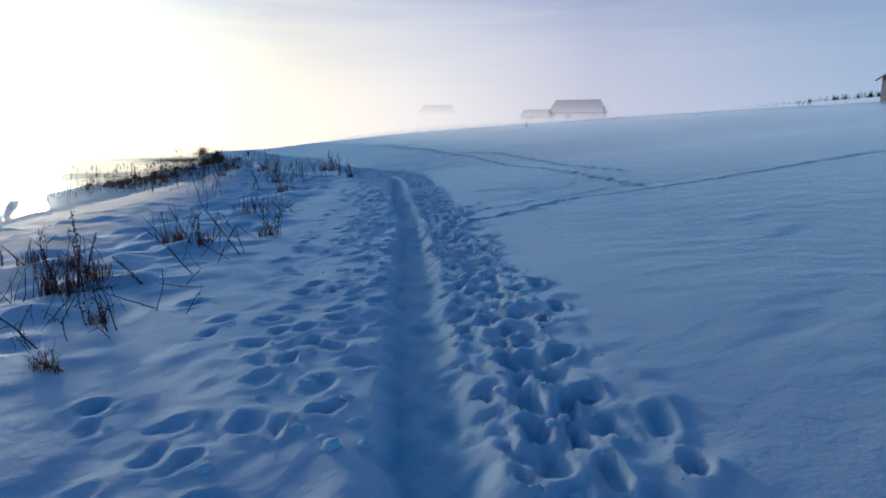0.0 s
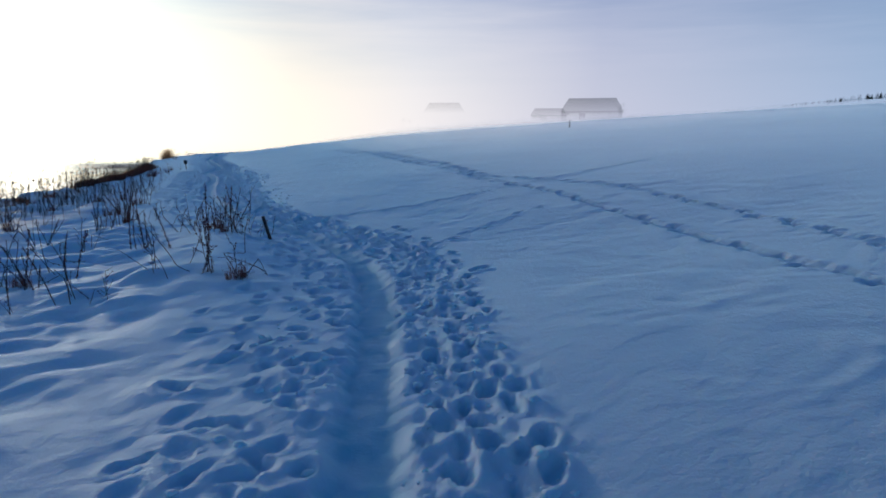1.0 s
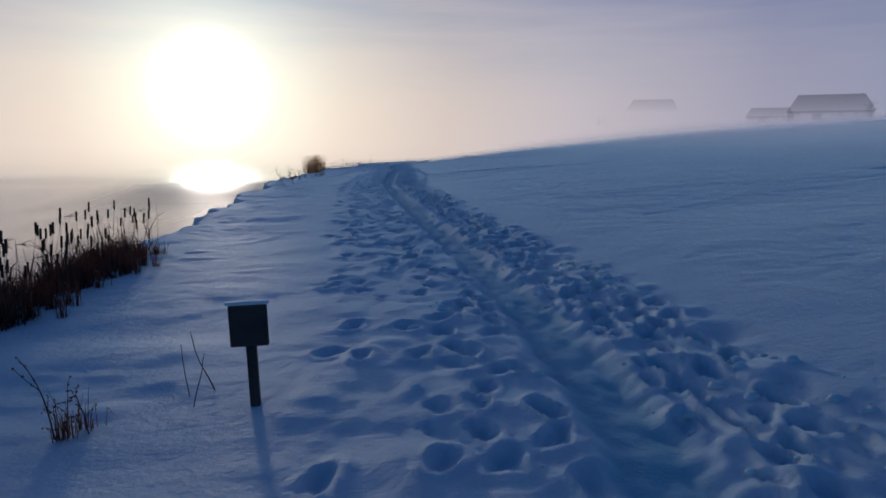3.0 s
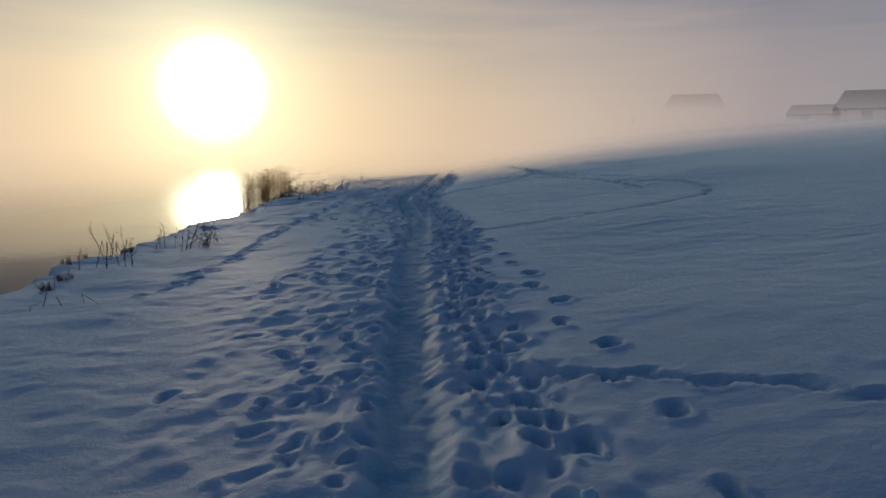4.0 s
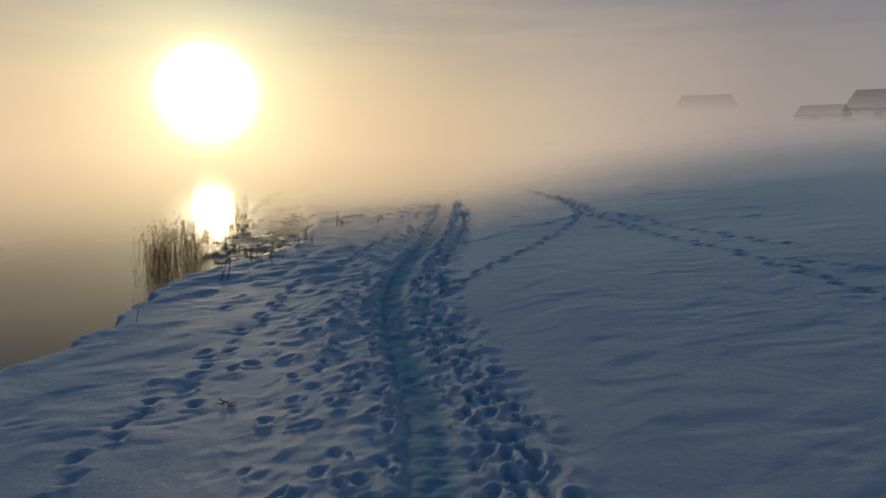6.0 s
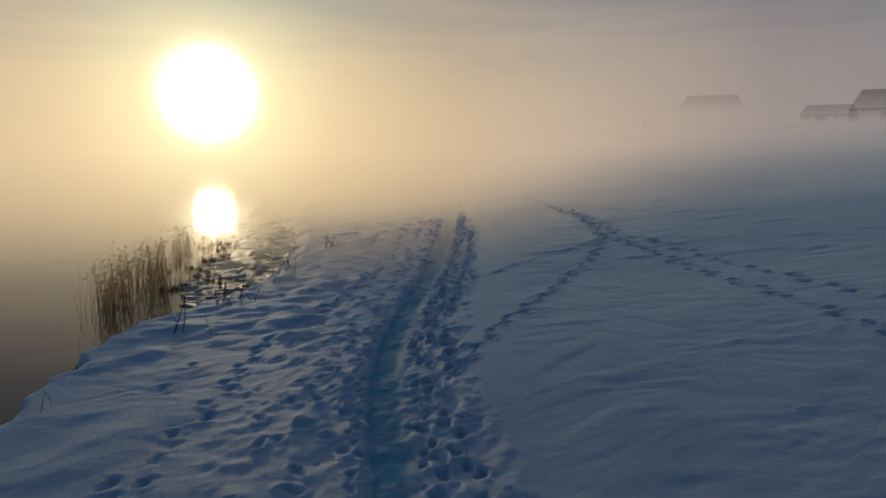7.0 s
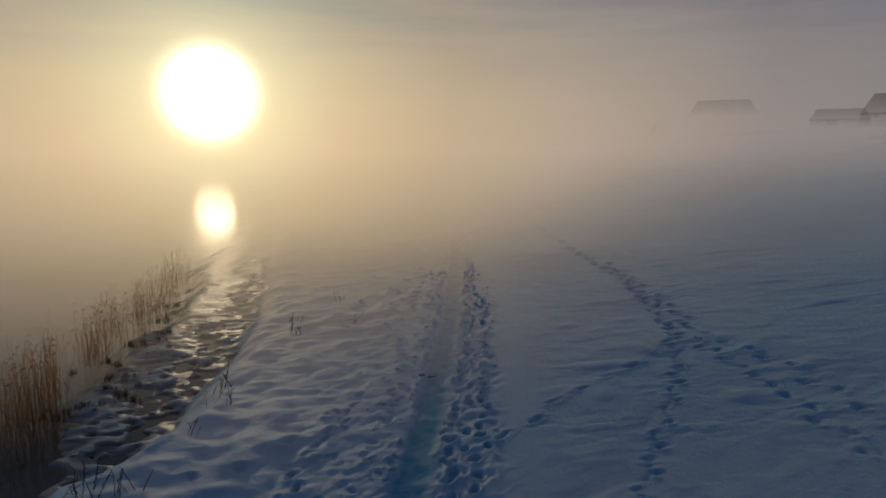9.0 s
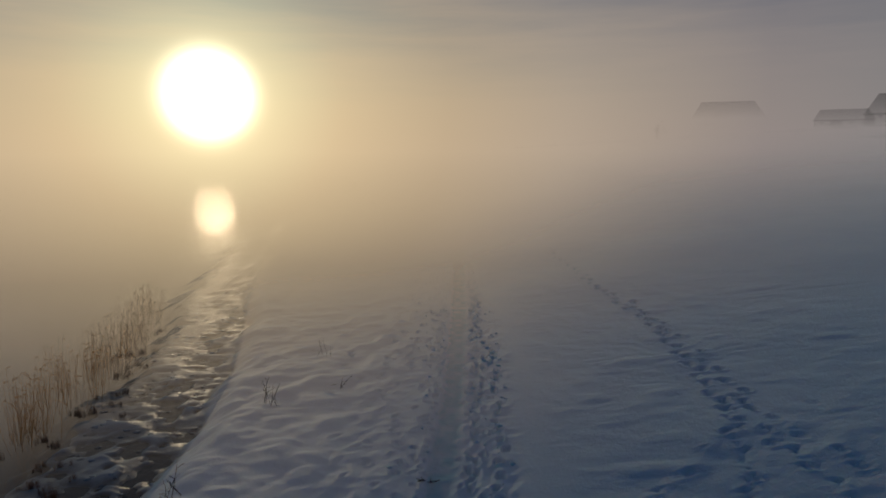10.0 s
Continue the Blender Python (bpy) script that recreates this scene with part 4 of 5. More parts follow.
for sx, sy, length, tx, ty, kind in ((4.82, 7.5, 0.9, -2, 0, "spike"), (5.45, 7.5, 0.5, -30, 0, "spike"), (5.68, 5.5, 0.52, -30, 0, "bare"), (5.6, 5.5, 0.5, -40, 5, "snapped"),
                                     (5.24, 5.1, 0.45, -52, 0, "forked"), (5.62, 4.5, 0.2, -20, 0, "bare"), (5.85, 6.15, 0.4, -4, 0, "bare"), (5.9, 7.8, 0.8, -50, 0, "bare"),
                                     (5.82, 6.3, 0.46, -62, 0, "forked"), (4.42, 7.1, 0.36, -7, 0, "bare"), (3.77, 9.1, 0.36, -5, 0, "bare"), (5.95, 7.3, 0.25, 70, 0, "snapped"),
                                     (8.8, 27.55, 1.0, -1, 0, "spike"), (8.84, 27.6, 0.8, 4, 8, "leafy"), (8.74, 27.5, 0.62, 14, 0, "spike"), (8.8, 27.66, 0.7, -14, 0, "leafy"), (8.86, 27.5, 0.45, -6, 0, "spike"),
                                     (9.22, 27.31, 0.52, 6, 0, "leafy"), (9.24, 27.35, 0.6, -25, 0, "snapped"), (9.26, 27.3, 0.7, 42, 0, "snapped"), (9.54, 27.7, 0.55, -48, 0, "forked"),
                                     (9.18, 29.0, 0.82, 2, 0, "bare"), (8.51, 30.0, 1.1, -9, 0, "spike"), (8.5, 30.1, 0.7, 10, 0, "leafy"), (7.91, 29.9, 0.86, -10, 0, "spike"), (8.7, 31.7, 0.95, -6, 0, "spike"),
                                     (8.71, 32.6, 0.7, 0, 0, "leafy"), (8.95, 32.9, 0.95, -7, 0, "forked"), (8.08, 27.85, 0.72, -9, 0, "bare"), (8.3, 28.1, 0.8, -40, 0, "bare"), (8.48, 28.1, 0.62, 18, 0, "leafy"),
                                     (8.56, 27.7, 0.26, -35, 0, "bare"), (7.38, 30.6, 0.5, -26, 0, "snapped"), (7.42, 30.6, 0.45, 30, 0, "snapped"), (9.35, 31.1, 0.34, -12, 0, "bare"), (9.49, 31.2, 0.45, 0, 0, "bare"),
                                     (5.69, 33.8, 0.5, 4, 0, "spike"), (3.59, 46.7, 0.78, -15, 0, "snapped"), (3.82, 46.1, 0.42, 0, 0, "bare"), (4.26, 46.5, 0.4, -4, 0, "spike"), (3.09, 52.3, 0.69, -3, 0, "bare"),
                                     (3.96, 47.4, 0.58, -25, 0, "bare"), (3.92, 45.1, 0.7, -31, 0, "forked"), (2.3, 49.6, 1.15, -4, 0, "spike"), (4.16, 44.6, 0.4, -75, 0, "snapped"),
                                     (6.34, 9.17, 0.95, -28, 10, "forked"), (6.3, 9.2, 0.8, -40, 0, "bare"), (6.38, 9.25, 0.7, -10, 15, "forked"), (6.1, 8.69, 0.8, 30, 0, "snapped"),
                                     (6.2, 9.0, 0.9, -50, 10, "snapped"), (6.52, 10.96, 0.65, -12, 0, "forked"), (6.45, 10.9, 0.6, -45, 0, "snapped"), (6.6, 11.0, 0.45, 15, 0, "bare"),
                                     (5.6, 9.0, 0.9, -45, -10, "bare"), (5.75, 9.6, 0.6, 20, 0, "forked"), (6.0, 9.9, 0.35, 60, 0, "snapped"), (4.74, 18.2, 0.7, -5, 0, "bare"),
                                     (2.83, 52.2, 0.60, -18, 0, "bare"), (3.08, 51.4, 0.70, -62, 0, "bare"), (3.4, 50.9, 0.75, -24, 0, "bare"), (3.2, 52.9, 0.35, 55, 0, "snapped"),
                                     (3.5, 52.0, 0.20, -30, 0, "bare"), (3.66, 51.7, 0.32, 22, 0, "snapped"), (2.95, 53.3, 0.6, -20, 0, "snapped"), (2.75, 53.0, 0.35, -40, 0, "snapped"),
                                     (2.42, 54.6, 0.75, -4, 0, "bare"), (2.7, 56.6, 0.6, -12, 0, "bare"), (2.9, 57.3, 0.5, -18, 0, "bare"), (2.95, 57.0, 0.7, 6, 0, "forked"), (2.5, 58.8, 0.5, 8, 0, "spike")):
    stalk(sx, sy, length, tx, ty, kind)
weed_clump(9.22, 27.32, 3, 0.3, ("leafy", "snapped"), 0.08, 0.75, 0.5)
weed_clump(8.4, 32.05, 8, 0.55, ("leafy", "leafy", "snapped"), 0.2, 0.9, 0.4)
weed_clump(6.0, 35.0, 9, 0.95, ("spike",), 0.12, 0.8, 0.08)
weed_clump(5.3, 39.6, 8, 0.95, ("spike", "leafy"), 0.25, 0.8, 0.12)
for wx, wy, n, h in ((8.63, 31.31, 9, 0.85), (9.14, 30.73, 4, 0.27), (9.1, 31.2, 3, 0.6), (7.57, 33.4, 2, 0.66),
                     (7.98, 27.77, 3, 0.51), (7.17, 30.78, 6, 0.78), (7.68, 26.77, 4, 0.31), (6.18, 31.29, 5, 0.53), (6.54, 28.98, 4, 0.88), (6.17, 28.43, 9, 0.81),
                     (3.42, 35.17, 9, 0.9), (3.23, 38.42, 8, 0.9), (5.7, 33.75, 5, 0.7), (3.6, 41.2, 8, 0.7), (5.3, 37.0, 7, 0.7), 
                     (6.61, 26.99, 5, 0.49), (6.72, 35.12, 4, 0.59), (5.91, 34.4, 4, 0.65), (5.09, 31.98, 6, 0.76), (3.17, 40.49, 6, 0.8), 
                     (7.9, 32.6, 6, 0.7), (8.3, 33.4, 3, 0.6), (6.7, 21.97, 8, 0.49), (7.46, 20.99, 4, 0.34), (6.76, 24.02, 3, 0.9), (7.23, 27.07, 3, 0.85), (4.48, 22.17, 3, 0.51),
                     (5.79, 23.08, 3, 0.73), (4.14, 27.56, 3, 0.52), (4.04, 22.43, 2, 0.79), (6.12, 14.3, 8, 0.54), (5.72, 15.67, 5, 0.25), (6.73, 15.96, 5, 0.47),
                     (6.08, 16.23, 3, 0.27), (6.73, 14.85, 5, 0.28)):
    weed_clump(wx, wy, n, h, tuft=rng.choice((0.5, 0.7, 0.9)) if n > 6 else 0)
for wx, wy, n, h, kinds in ((3.98, 49.45, 1, 0.72, ("forked",)), (2.56, 54.6, 7, 0.34, ("leafy", "spike")), (4.22, 49.1, 1, 0.35, ("snapped",)),
                            (2.15, 60.9, 4, 0.4, ("bare", "leafy")), (2.24, 64.3, 2, 0.4, ("bare",)), (1.8, 63.8, 3, 0.4, ("leafy",)), (2.1, 59.5, 2, 0.3, ("bare",)),
                            (1.9, 58.6, 4, 0.35, ("leafy",)), (2.0, 57.0, 5, 0.4, ("leafy", "spike")), (4.5, 45.2, 2, 0.5, ("forked",)),
                            (3.3, 46.5, 3, 0.5, ("leafy", "bare")), (2.9, 49.0, 4, 0.4, ("snapped",)), (3.1, 43.5, 5, 0.5, ("leafy",)), (4.4, 41.5, 4, 0.45, ("leafy", "bare")),
                            (2.3, 47.6, 3, 0.5, ("bare", "leafy"))):
    weed_clump(wx, wy, n, h, kinds, 0.1, 1.2 if n == 7 else rng.choice((0, 0, 0.6)) if n > 2 else 0)
for wx, wy, n, h in ((-4.6, 112.1, 5, 0.55), (-4.17, 112.5, 5, 0.45), (-4.78, 110.3, 2, 0.6), (-4.1, 109.6, 1, 0.35), (-3.98, 115.5, 4, 0.4), (-4.16, 116.4, 4, 0.5),
                     (-3.9, 114.2, 3, 0.3), (-4.7, 112.6, 3, 0.4), (-3.8, 120.3, 6, 0.45), (-4.22, 98.3, 4, 0.5), (-3.97, 98.6, 3, 0.4), (-4.75, 98.7, 3, 0.5),
                     (-3.83, 99.1, 2, 0.25), (-3.2, 90.9, 2, 0.6), (-3.6, 90.3, 3, 0.7), (-4.6, 96.3, 4, 0.65), (-5.1, 97.4, 3, 0.5), (-3.4, 93.0, 1, 0.4),
                     (-4.9, 106.5, 1, 0.5), (-3.2, 123.5, 3, 0.4), (-2.4, 121.0, 2, 0.35), (-3.0, 87.0, 3, 0.6)):
    weed_clump(wx, wy, n, h * 1.1, ("forked", "leafy", "spike", "snapped"), 0.13, lean=0.2)


for sx, sy, length, tx, kind in ((-5.38, 97.4, 0.72, -27, "forked"), (-5.42, 98.0, 0.8, -18, "forked"), (-5.09, 96.1, 0.36, 9, "forked"), (-4.7, 100.6, 0.42, 54, "snapped"),
                                 (-4.4, 99.6, 0.3, 80, "bare"), (-3.94, 99.4, 0.18, 16, "leafy")):
    stalk(sx, sy, length, tx, 0, kind)
for wx, wy, n, h, tuft in ((-4.01, 98.85, 6, 0.5, 0.4), (-4.5, 94.3, 3, 0.22, 0.5), (-4.75, 95.1, 2, 0.2, 0.55), (-5.3, 98.2, 2, 0.16, 0.5), (-5.3, 102.1, 3, 0.22, 0.3), (-3.63, 93.1, 2, 0.2, 0.0)):
    weed_clump(wx, wy, n, h, ("leafy", "snapped", "spike"), 0.1, tuft, 0.35)


def reeds(name, count, place, height, heads, label, blades, plume):
    """A stand of reeds or cattails, too many to count."""
    vs, fs, hv, hf = [], [], [], []
    for _ in range(count):
        x, y, z = place()
        h = height * rng.uniform(0.4, 1.15)
        lean = Vector((rng.gauss(0.03, 0.10), rng.gauss(-0.02, 0.10), 1))
        pts = crooked(Vector((x, y, z - 0.05)), lean, h, 0.045, 4)
        tube(vs, fs, pts, 0.0042, 0.0022, 3)
        if rng.random() < heads[0]:       # cattail club
            tube(hv, hf, [pts[-1], pts[-1] + Vector((0, 0, 0.015)), pts[-1] + Vector((0.004, 0, 0.10)), pts[-1] + Vector((0.006, 0, 0.12))], 0.013, 0.012, 5)
        elif rng.random() < heads[1]:     # drooping plume
            side = Vector((rng.uniform(0.3, 1), rng.uniform(-0.5, 0.5), 0.2))
            for k in range(7):
                p = pts[-1] + side * (0.012 * k)
                d = (side + Vector((rng.uniform(-0.6, 0.6), rng.uniform(-0.6, 0.6), rng.uniform(-0.9, 0.3)))).normalized() * rng.uniform(0.06, 0.13)
                w = d.orthogonal().normalized() * plume
                i = len(hv)
                hv += [p - w, p + w, p + d]
                hf.append((i, i + 1, i + 2))
        if rng.random() < blades:         # an upright blade with a bent tip
            p = pts[rng.randint(0, 2)]
            d = Vector((rng.uniform(-0.5, 0.5), rng.uniform(-0.5, 0.5), rng.uniform(0.5, 1.3))).normalized() * rng.uniform(0.18, 0.4)
            w = d.orthogonal().normalized() * 0.005
            i = len(hv)
            hv += [p - w, p + w, p + d * 0.6 + w, p + d * 0.6 - w, p + d + Vector((d.x, d.y, -0.08)) * 0.5]
            hf += [(i, i + 1, i + 2, i + 3), (i + 3, i + 2, i + 4)]
    o = obj(name, vs, fs, reed_m if heads[0] < 0.2 else stalk_m)
    tagged(o, label, "reeds", kind="stuff")
    return o, hv, hf


def stand(name, count, place, height, heads, label, head_material, head_name, blades=0.7, plume=0.004):
    o, hv, hf = reeds(name, count, place, height, heads, label, blades, plume)
    obj(head_name, hv, hf, head_material, o)


def on_bank(y0, y1, lo, hi):
    def place():
        y = rng.uniform(y0, y1)
        x = shore_x(y) + rng.triangular(lo, hi)
        return x, y, max(ground_z(x, y), LAKE_Z - 0.1)
    return place


def in_lake(y0, y1, clumps=34, inset=0.0):
    """In clumps along the outer edge of the ice."""
    roots = []
    for _ in range(clumps):
        y = y0 + (y1 - y0) * rng.random() ** 1.5
        roots.append((shore_x(y) + inset - 1.75 - 0.9 * float(step01((y - 114) / 5)) + rng.gauss(-0.2, 0.35), y, rng.uniform(0.08, 0.3)))

    def place():
        x, y, r = rng.choice(roots)
        return x + rng.gauss(0, r), y + rng.gauss(0, r * 1.6), LAKE_Z
    return place


stand("cattail_stand", 900, on_bank(49, 70, -0.6, 1.0), 0.68, (0.45, 0.25), "dark dead cattails along the snowy bank", cattail_m, "seed_heads")
stand("reed_stand", 200, on_bank(40, 53, -0.9, 0.9), 1.15, (0.05, 0.95), "tall dry reeds with drooping plumes on the bank", cattail_m, "plumes", 0.3, 0.008)
stand("reed_stand", 420, on_bank(4, 26, -1.2, 2.6), 0.6, (0.25, 0.4), "brown dry reeds on the snowy lake edge", cattail_m, "plumes")
stand("cattail_stand", 1000, on_bank(24, 46, -0.6, 5.6), 0.72, (0.35, 0.3), "dark dead cattails and reeds in snow by the lake", cattail_m, "seed_heads")
stand("reed_stand", 1000, in_lake(113.8, 131, 46), 1.25, (0.0, 0.5), "tawny reeds standing in the lake at the ice edge", reed_m, "plumes", 0.3)
stand("reed_stand", 40, on_bank(130, 165, -3.0, -0.5), 0.9, (0.03, 0.6), "pale reeds fading into the mist", reed_m, "plumes")


def sedge(name, count, place, size, label, material=sedge_m):
    """Matted dead sedge, joined from many tufts."""
    vs, fs = [], []
    for _ in range(count):
        x, y, z = place()
        src = rng.choice(TUFTS)
        s, t = size * rng.uniform(0.6, 1.2), rng.uniform(0, 6.283)
        c, sn, i = math.cos(t) * s, math.sin(t) * s, len(vs)
        vs += [(x + v.co.x * c - v.co.y * sn, y + v.co.x * sn + v.co.y * c, z + v.co.z * s) for v in src.vertices]
        fs += [tuple(i + k for k in p.vertices) for p in src.polygons]
    tagged(obj(name, vs, fs, material), label, "grass", kind="stuff")


sedge("sedge_belt", 520, on_bank(49, 70, -0.6, 0.9), 0.92, "dark matted sedge along the snowy bank", dark_sedge_m)
sedge("sedge_belt", 150, on_bank(26, 44, -0.6, 3.2), 0.7, "brown dead sedge along the lake edge")
sedge("sedge_belt", 60, in_lake(115.5, 128, 16, 0.55), 0.55, "brown matted sedge frozen in at the reeds' foot")
sedge("sedge_belt", 26, on_bank(95, 112, -0.25, 0.12), 0.4, "withered grass hanging from the snow bank")



def twig_litter(x, y, size):
    """A few broken bits of stalk lying on the snow."""
    vs, fs = [], []
    for _ in range(7):
        p = Vector((rng.gauss(0, size * 0.4), rng.gauss(0, size * 0.25), 0.012))
        tube(vs, fs, crooked(p, Vector((rng.uniform(-1, 1), rng.uniform(-0.6, 0.6), rng.uniform(0, 0.35))), size * rng.uniform(0.5, 1.1), 0.2, 3), 0.007, 0.004)
    o = tagged(obj("twig_litter", vs, fs, dry), "dark bits of broken stalk lying on the snow", "twigs", "twigs on the snow")
    o.location = (x, y, ground_z(x, y))


twig_litter(-2.0, 102.4, 0.13)
twig_litter(-0.26, 116.8, 0.12)
twig_litter(-0.40, 116.7, 0.09)

# ---------------------------------------------------------------- posts and the small sign
def box(bm, size, m):
    bmesh.ops.create_cube(bm, size=1, matrix=m @ Matrix.Diagonal((*size, 1)))


def part(name, bm, material, parent, label="", bevel=0.0):
    if bevel:
        bmesh.ops.bevel(bm, geom=bm.edges[:], offset=bevel, segments=2, affect="EDGES", profile=0.7)
    me = bpy.data.meshes.new(name)
    bm.to_mesh(me)
    bm.free()
    me.materials.append(material.m)
    o = new(name, me)
    o.parent = parent
    return tagged(o, label) if label else o


def shore_sign(x, y):
    z = ground_z(x, y)
    root = tagged(new("sign_post"), "small dark wooden sign on a short post", "sign")
    root.location, root.rotation_euler = (x, y, z), (0, radians(-2), radians(8))
    bm = bmesh.new()
    box(bm, (0.055, 0.045, 0.66), pose(0, 0, 0.17))
    part("post", bm, post_m, root, bevel=0.006)
    bm = bmesh.new()
    box(bm, (0.21, 0.03, 0.235), pose(0, -0.038, 0.475))
    board = part("board", bm, board_m, root, "dark weathered board", 0.012)
    bm = bmesh.new()
    box(bm, (0.23, 0.05, 0.02), pose(0, -0.036, 0.604))
    part("snow_cap", bm, snow, root, "thin cap of snow", 0.008)
    for s in (-0.085, 0.085):
        bm = bmesh.new()
        bmesh.ops.create_cone(bm, cap_ends=True, segments=10, radius1=0.007, radius2=0.005, depth=0.01, matrix=pose(0, -0.057, 0.475 + s, 90))
        part("screw", bm, post_m, board)


shore_sign(2.68, 64.15)


def stake(x, y, height, thick, tilt, turn, label, group=""):
    root = tagged(new("stake"), label, "post", group)
    root.location, root.rotation_euler = (x, y, ground_z(x, y)), (radians(tilt[0]), radians(tilt[1]), radians(turn))
    bm = bmesh.new()
    bmesh.ops.create_cone(bm, cap_ends=True, segments=9, radius1=thick * 0.5, radius2=thick * 0.44, depth=height + 0.2, matrix=pose(0, 0, height / 2 - 0.1))
    for v in bm.verts:
        v.co += Vector((rng.uniform(-1, 1), rng.uniform(-1, 1), 0)) * thick * 0.06
    part("shaft", bm, post_m, root)
    return root


stake(9.50, 30.6, 0.46, 0.068, (2, -15), 10, "dark broken stake leaning in the snow by the path")
stake(32.6, 72.0, 0.62, 0.09, (0, 3), 0, "lone dark stake standing in the snow field")
for k, tall in ((3.40, 0.62), (3.55, 0.5), (3.78, 0.74), (3.86, 0.8)):
    stake(66 + 1.7 * k, 84 - 2.3 * k, tall, 0.12, (rng.uniform(-4, 4), rng.uniform(-4, 4)), 0, "short fence post on the snowy hilltop", "hilltop fence posts")


# ---------------------------------------------------------------- far barns, house and woods
def hipped(name, cx, cy, turn, length, depth, wall_h, roof_h, hip, label, sink=0.6):
    """A long building with a half-hipped roof, doors and small windows."""
    base = float(land(cx, cy)) - sink
    root = tagged(new(name), label, "barn")
    root.location, root.rotation_euler = (cx, cy, base), (0, 0, radians(turn))
    wh = wall_h + sink
    a, b, o = length / 2, depth / 2, 0.5
    bm = bmesh.new()
    box(bm, (length, depth, wh), pose(0, 0, wh / 2))
    wall = part("wall", bm, barn_wall_m, root)
    vs = [(-a - o, -b - o, wh - 0.1), (a + o, -b - o, wh - 0.1), (a + o, b + o, wh - 0.1), (-a - o, b + o, wh - 0.1),
          (-a - o + hip, 0, wh + roof_h), (a + o - hip, 0, wh + roof_h)]
    fs = [(0, 1, 5, 4), (2, 3, 4, 5), (1, 2, 5), (3, 0, 4), (3, 2, 1, 0)]
    obj("roof", vs, fs, barn_roof_m, root)
    bm = bmesh.new()
    box(bm, (3.2, 0.12, min(wh - 0.3, 3.0)), pose(-length * 0.15, -b - 0.05, min(wh - 0.3, 3.0) / 2))
    part("door", bm, board_m, root)
    for k in (-0.38, 0.12, 0.30):
        bm = bmesh.new()
        box(bm, (1.0, 0.1, 0.8), pose(length * k, -b - 0.04, wh - 1.1))
        part("window", bm, glass_m, root)
    return root


hipped("barn", 62, 260, -18, 15.8, 9, 2.4, 4.9, 2.9, "long barn with a hipped roof, faint in mist")
hipped("barn", 151, 327, -27, 29, 12, 3.4, 6.6, 3.6, "large barn with a hipped roof, faint in mist")
hipped("barn_annex", 132, 336, -25, 17, 9, 2.4, 3.6, 2.0, "low annex beside the large barn, faint in mist")


def cottage(cx, cy, turn):
    root = tagged(new("house"), "grey house with a dark gabled roof on the hilltop", "house")
    root.location, root.rotation_euler = (cx, cy, float(land(cx, cy)) - 0.3), (0, 0, radians(turn))
    bm = bmesh.new()
    box(bm, (9, 7, 3.1), pose(0, 0, 1.55))
    part("wall", bm, plaster_m, root)
    vs = [(-5.1, -4.1, 2.75), (5.1, -4.1, 2.75), (5.1, 4.1, 2.75), (-5.1, 4.1, 2.75), (-5.1, 0, 5.6), (5.1, 0, 5.6)]
    vs += [(x, y, z + 0.22) for x, y, z in vs]
    fs = [(0, 1, 5, 4), (2, 3, 4, 5), (6, 10, 11, 7), (8, 11, 10, 9), (0, 6, 7, 1), (2, 8, 9, 3), (0, 4, 10, 6), (4, 3, 9, 10), (1, 7, 11, 5), (5, 11, 8, 2)]
    obj("roof", vs, fs, house_roof_m, root)
    vs = [(-4.5, -3.5, 3.1), (-4.5, 3.5, 3.1), (-4.5, 0, 5.5), (4.5, -3.5, 3.1), (4.5, 3.5, 3.1), (4.5, 0, 5.5)]
    obj("gable", vs, [(1, 0, 2), (3, 4, 5)], plaster_m, root)
    for k in (-2.6, 0.4, 3.0):
        bm = bmesh.new()
        box(bm, (1.1, 0.1, 1.2), pose(k, -3.52, 1.7))
        w = part("window", bm, glass_m, root)
        bm = bmesh.new()
        box(bm, (1.3, 0.16, 0.08), pose(k, -3.54, 1.06))
        part("sill", bm, plaster_m, w)
    bm = bmesh.new()
    box(bm, (0.6, 0.6, 1.6), pose(1.5, 0.6, 5.6))
    part("chimney", bm, plaster_m, root)


cottage(75.5, 61.7, 52)


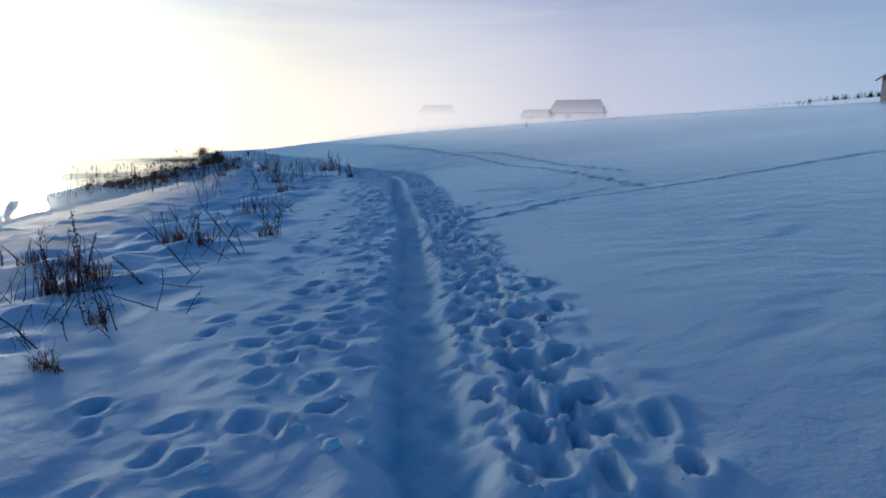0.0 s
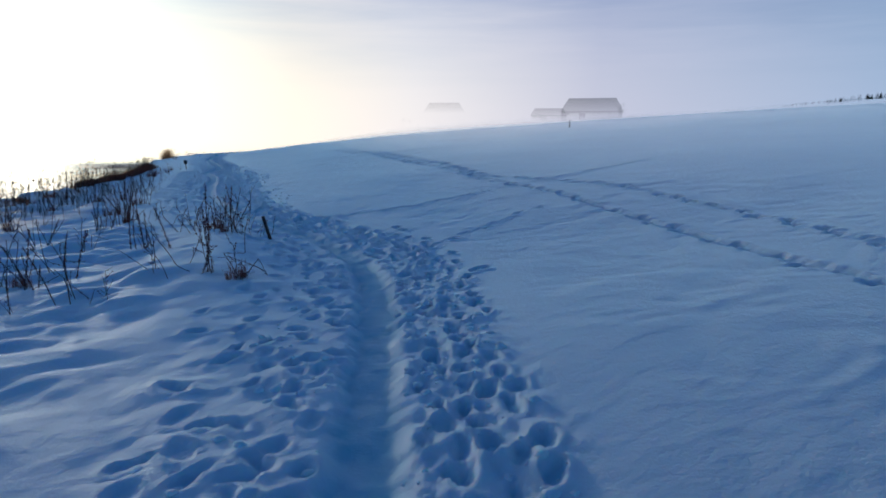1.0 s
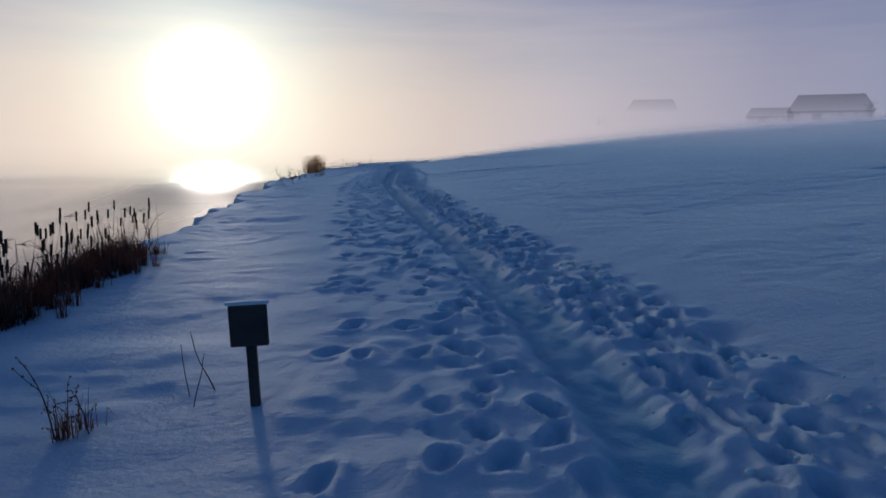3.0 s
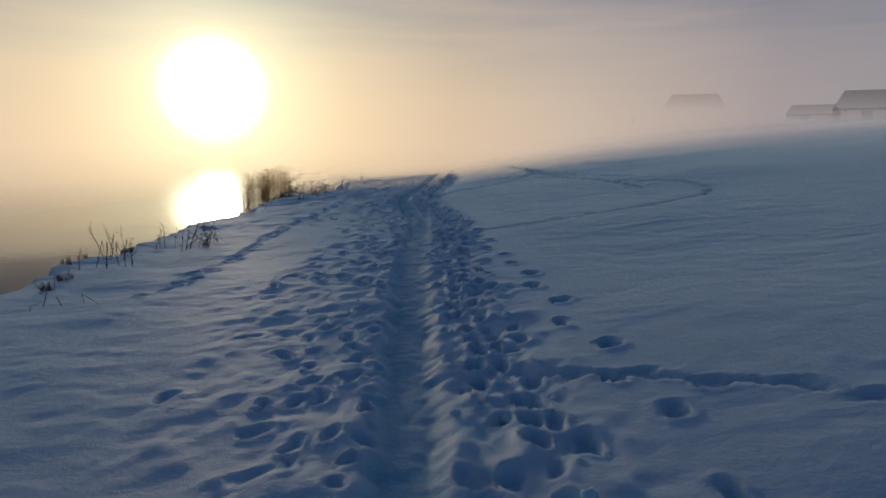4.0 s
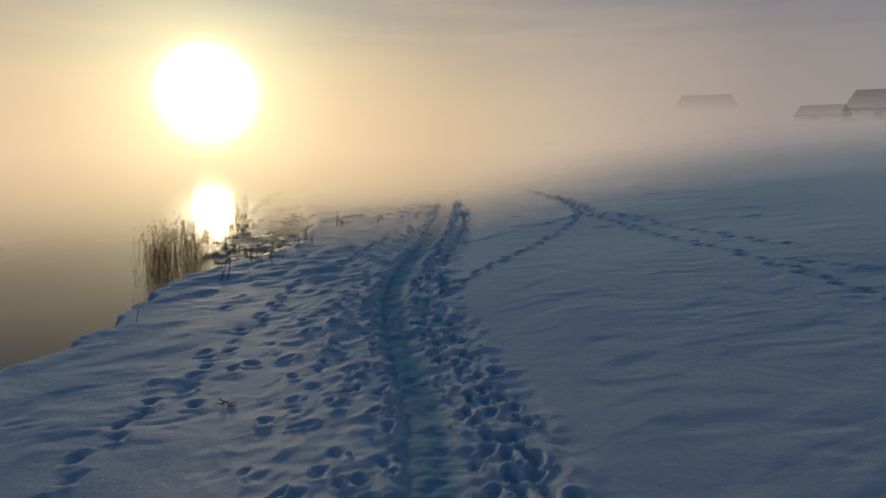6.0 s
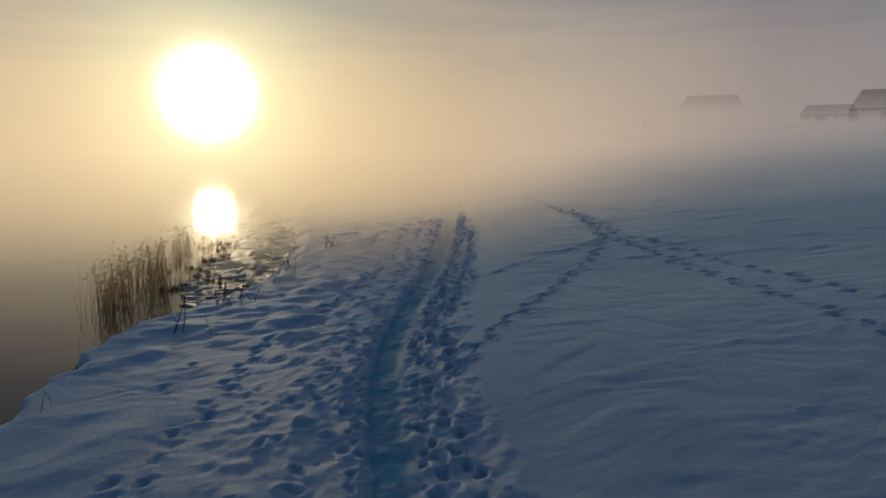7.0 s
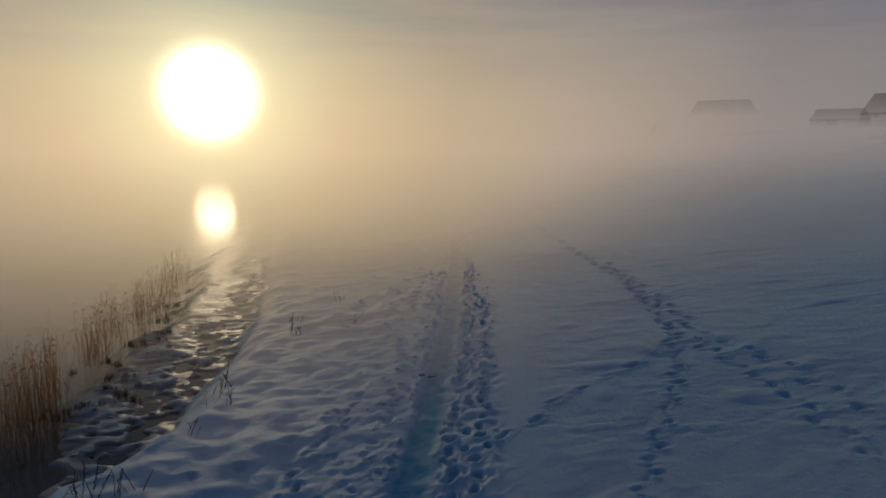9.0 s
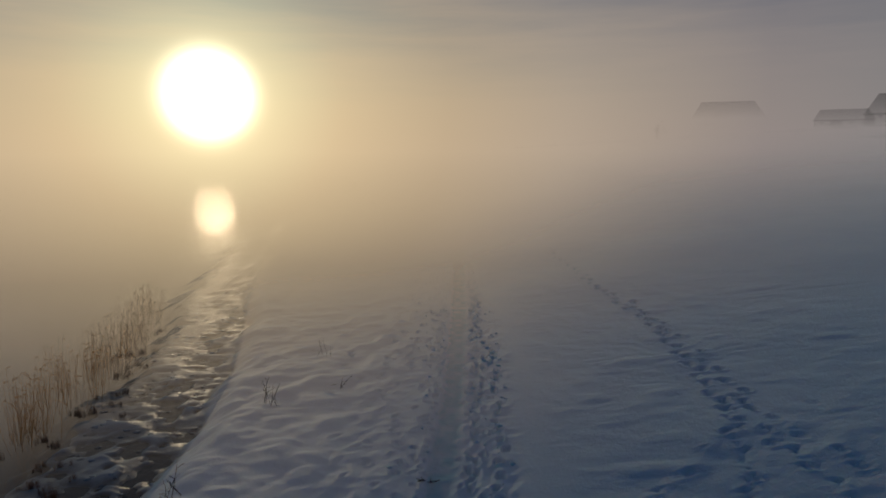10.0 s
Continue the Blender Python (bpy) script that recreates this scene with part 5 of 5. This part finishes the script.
def bare_tree(x, y, height):
    """A small leafless tree: trunk, limbs and fine twigs."""
    root = tagged(new("bare_tree"), "small leafless tree faint in the mist", "tree", "bare trees by the barn")
    root.location = (x, y, float(land(x, y)))
    vs, fs, tv, tf = [], [], [], []
    trunk = crooked(Vector((0, 0, -0.2)), Vector((0, 0, 1)), height * 0.62, 0.06, 6)
    tube(vs, fs, trunk, 0.14, 0.06, 7)
    for k in range(44):
        p = trunk[rng.randint(1, 6)]
        limb = crooked(p, Vector((rng.uniform(-1, 1), rng.uniform(-1, 1), rng.uniform(0.1, 0.8))), height * rng.uniform(0.25, 0.5), 0.16, 4)
        tube(tv, tf, limb, 0.03, 0.012, 4)
        for _ in range(11):
            q = limb[rng.randint(1, 4)]
            tube(tv, tf, crooked(q, Vector((rng.uniform(-1, 1), rng.uniform(-1, 1), rng.uniform(-0.2, 1))), rng.uniform(0.5, 1.1), 0.2, 3), 0.012, 0.006, 3)
    obj("trunk", vs, fs, bark_m, root)
    obj("crown", tv, tf, bark_m, root)


bare_tree(47.0, 262, 5.4)
bare_tree(49.5, 264, 5.2)
bare_tree(164, 322, 8.0)

vs, fs = [], []
for k in range(330):      # a far wood behind the hilltop
    t = rng.uniform(0.66, 1.12)
    r = rng.uniform(345, 349)
    x, y = 7 + r * math.sin(t), 10 + r * math.cos(t)
    z, h = float(land(x, y)) - 1, rng.uniform(2.6, 4.2) * min(1, 0.25 + (t - 0.66) / 0.2)
    w = h * rng.uniform(0.32, 0.48)
    for tier in range(3):
        b, n = len(vs), 6
        z0, z1, ww = z + h * (0.1 + 0.26 * tier), z + h * (0.55 + 0.23 * tier), w * (1 - 0.28 * tier)
        a0 = rng.uniform(0, 6)
        vs += [(x + ww * math.cos(a0 + 1.047 * i) * rng.uniform(0.7, 1.2), y + ww * math.sin(a0 + 1.047 * i) * rng.uniform(0.7, 1.2), z0 + rng.uniform(-0.3, 0.3)) for i in range(n)] + [(x, y, z1)]
        fs += [(b + i, b + (i + 1) % n, b + n) for i in range(n)]
tagged(obj("far_wood", vs, fs, pine_m), "dark conifer wood behind the snowy hilltop", "wood", kind="stuff")
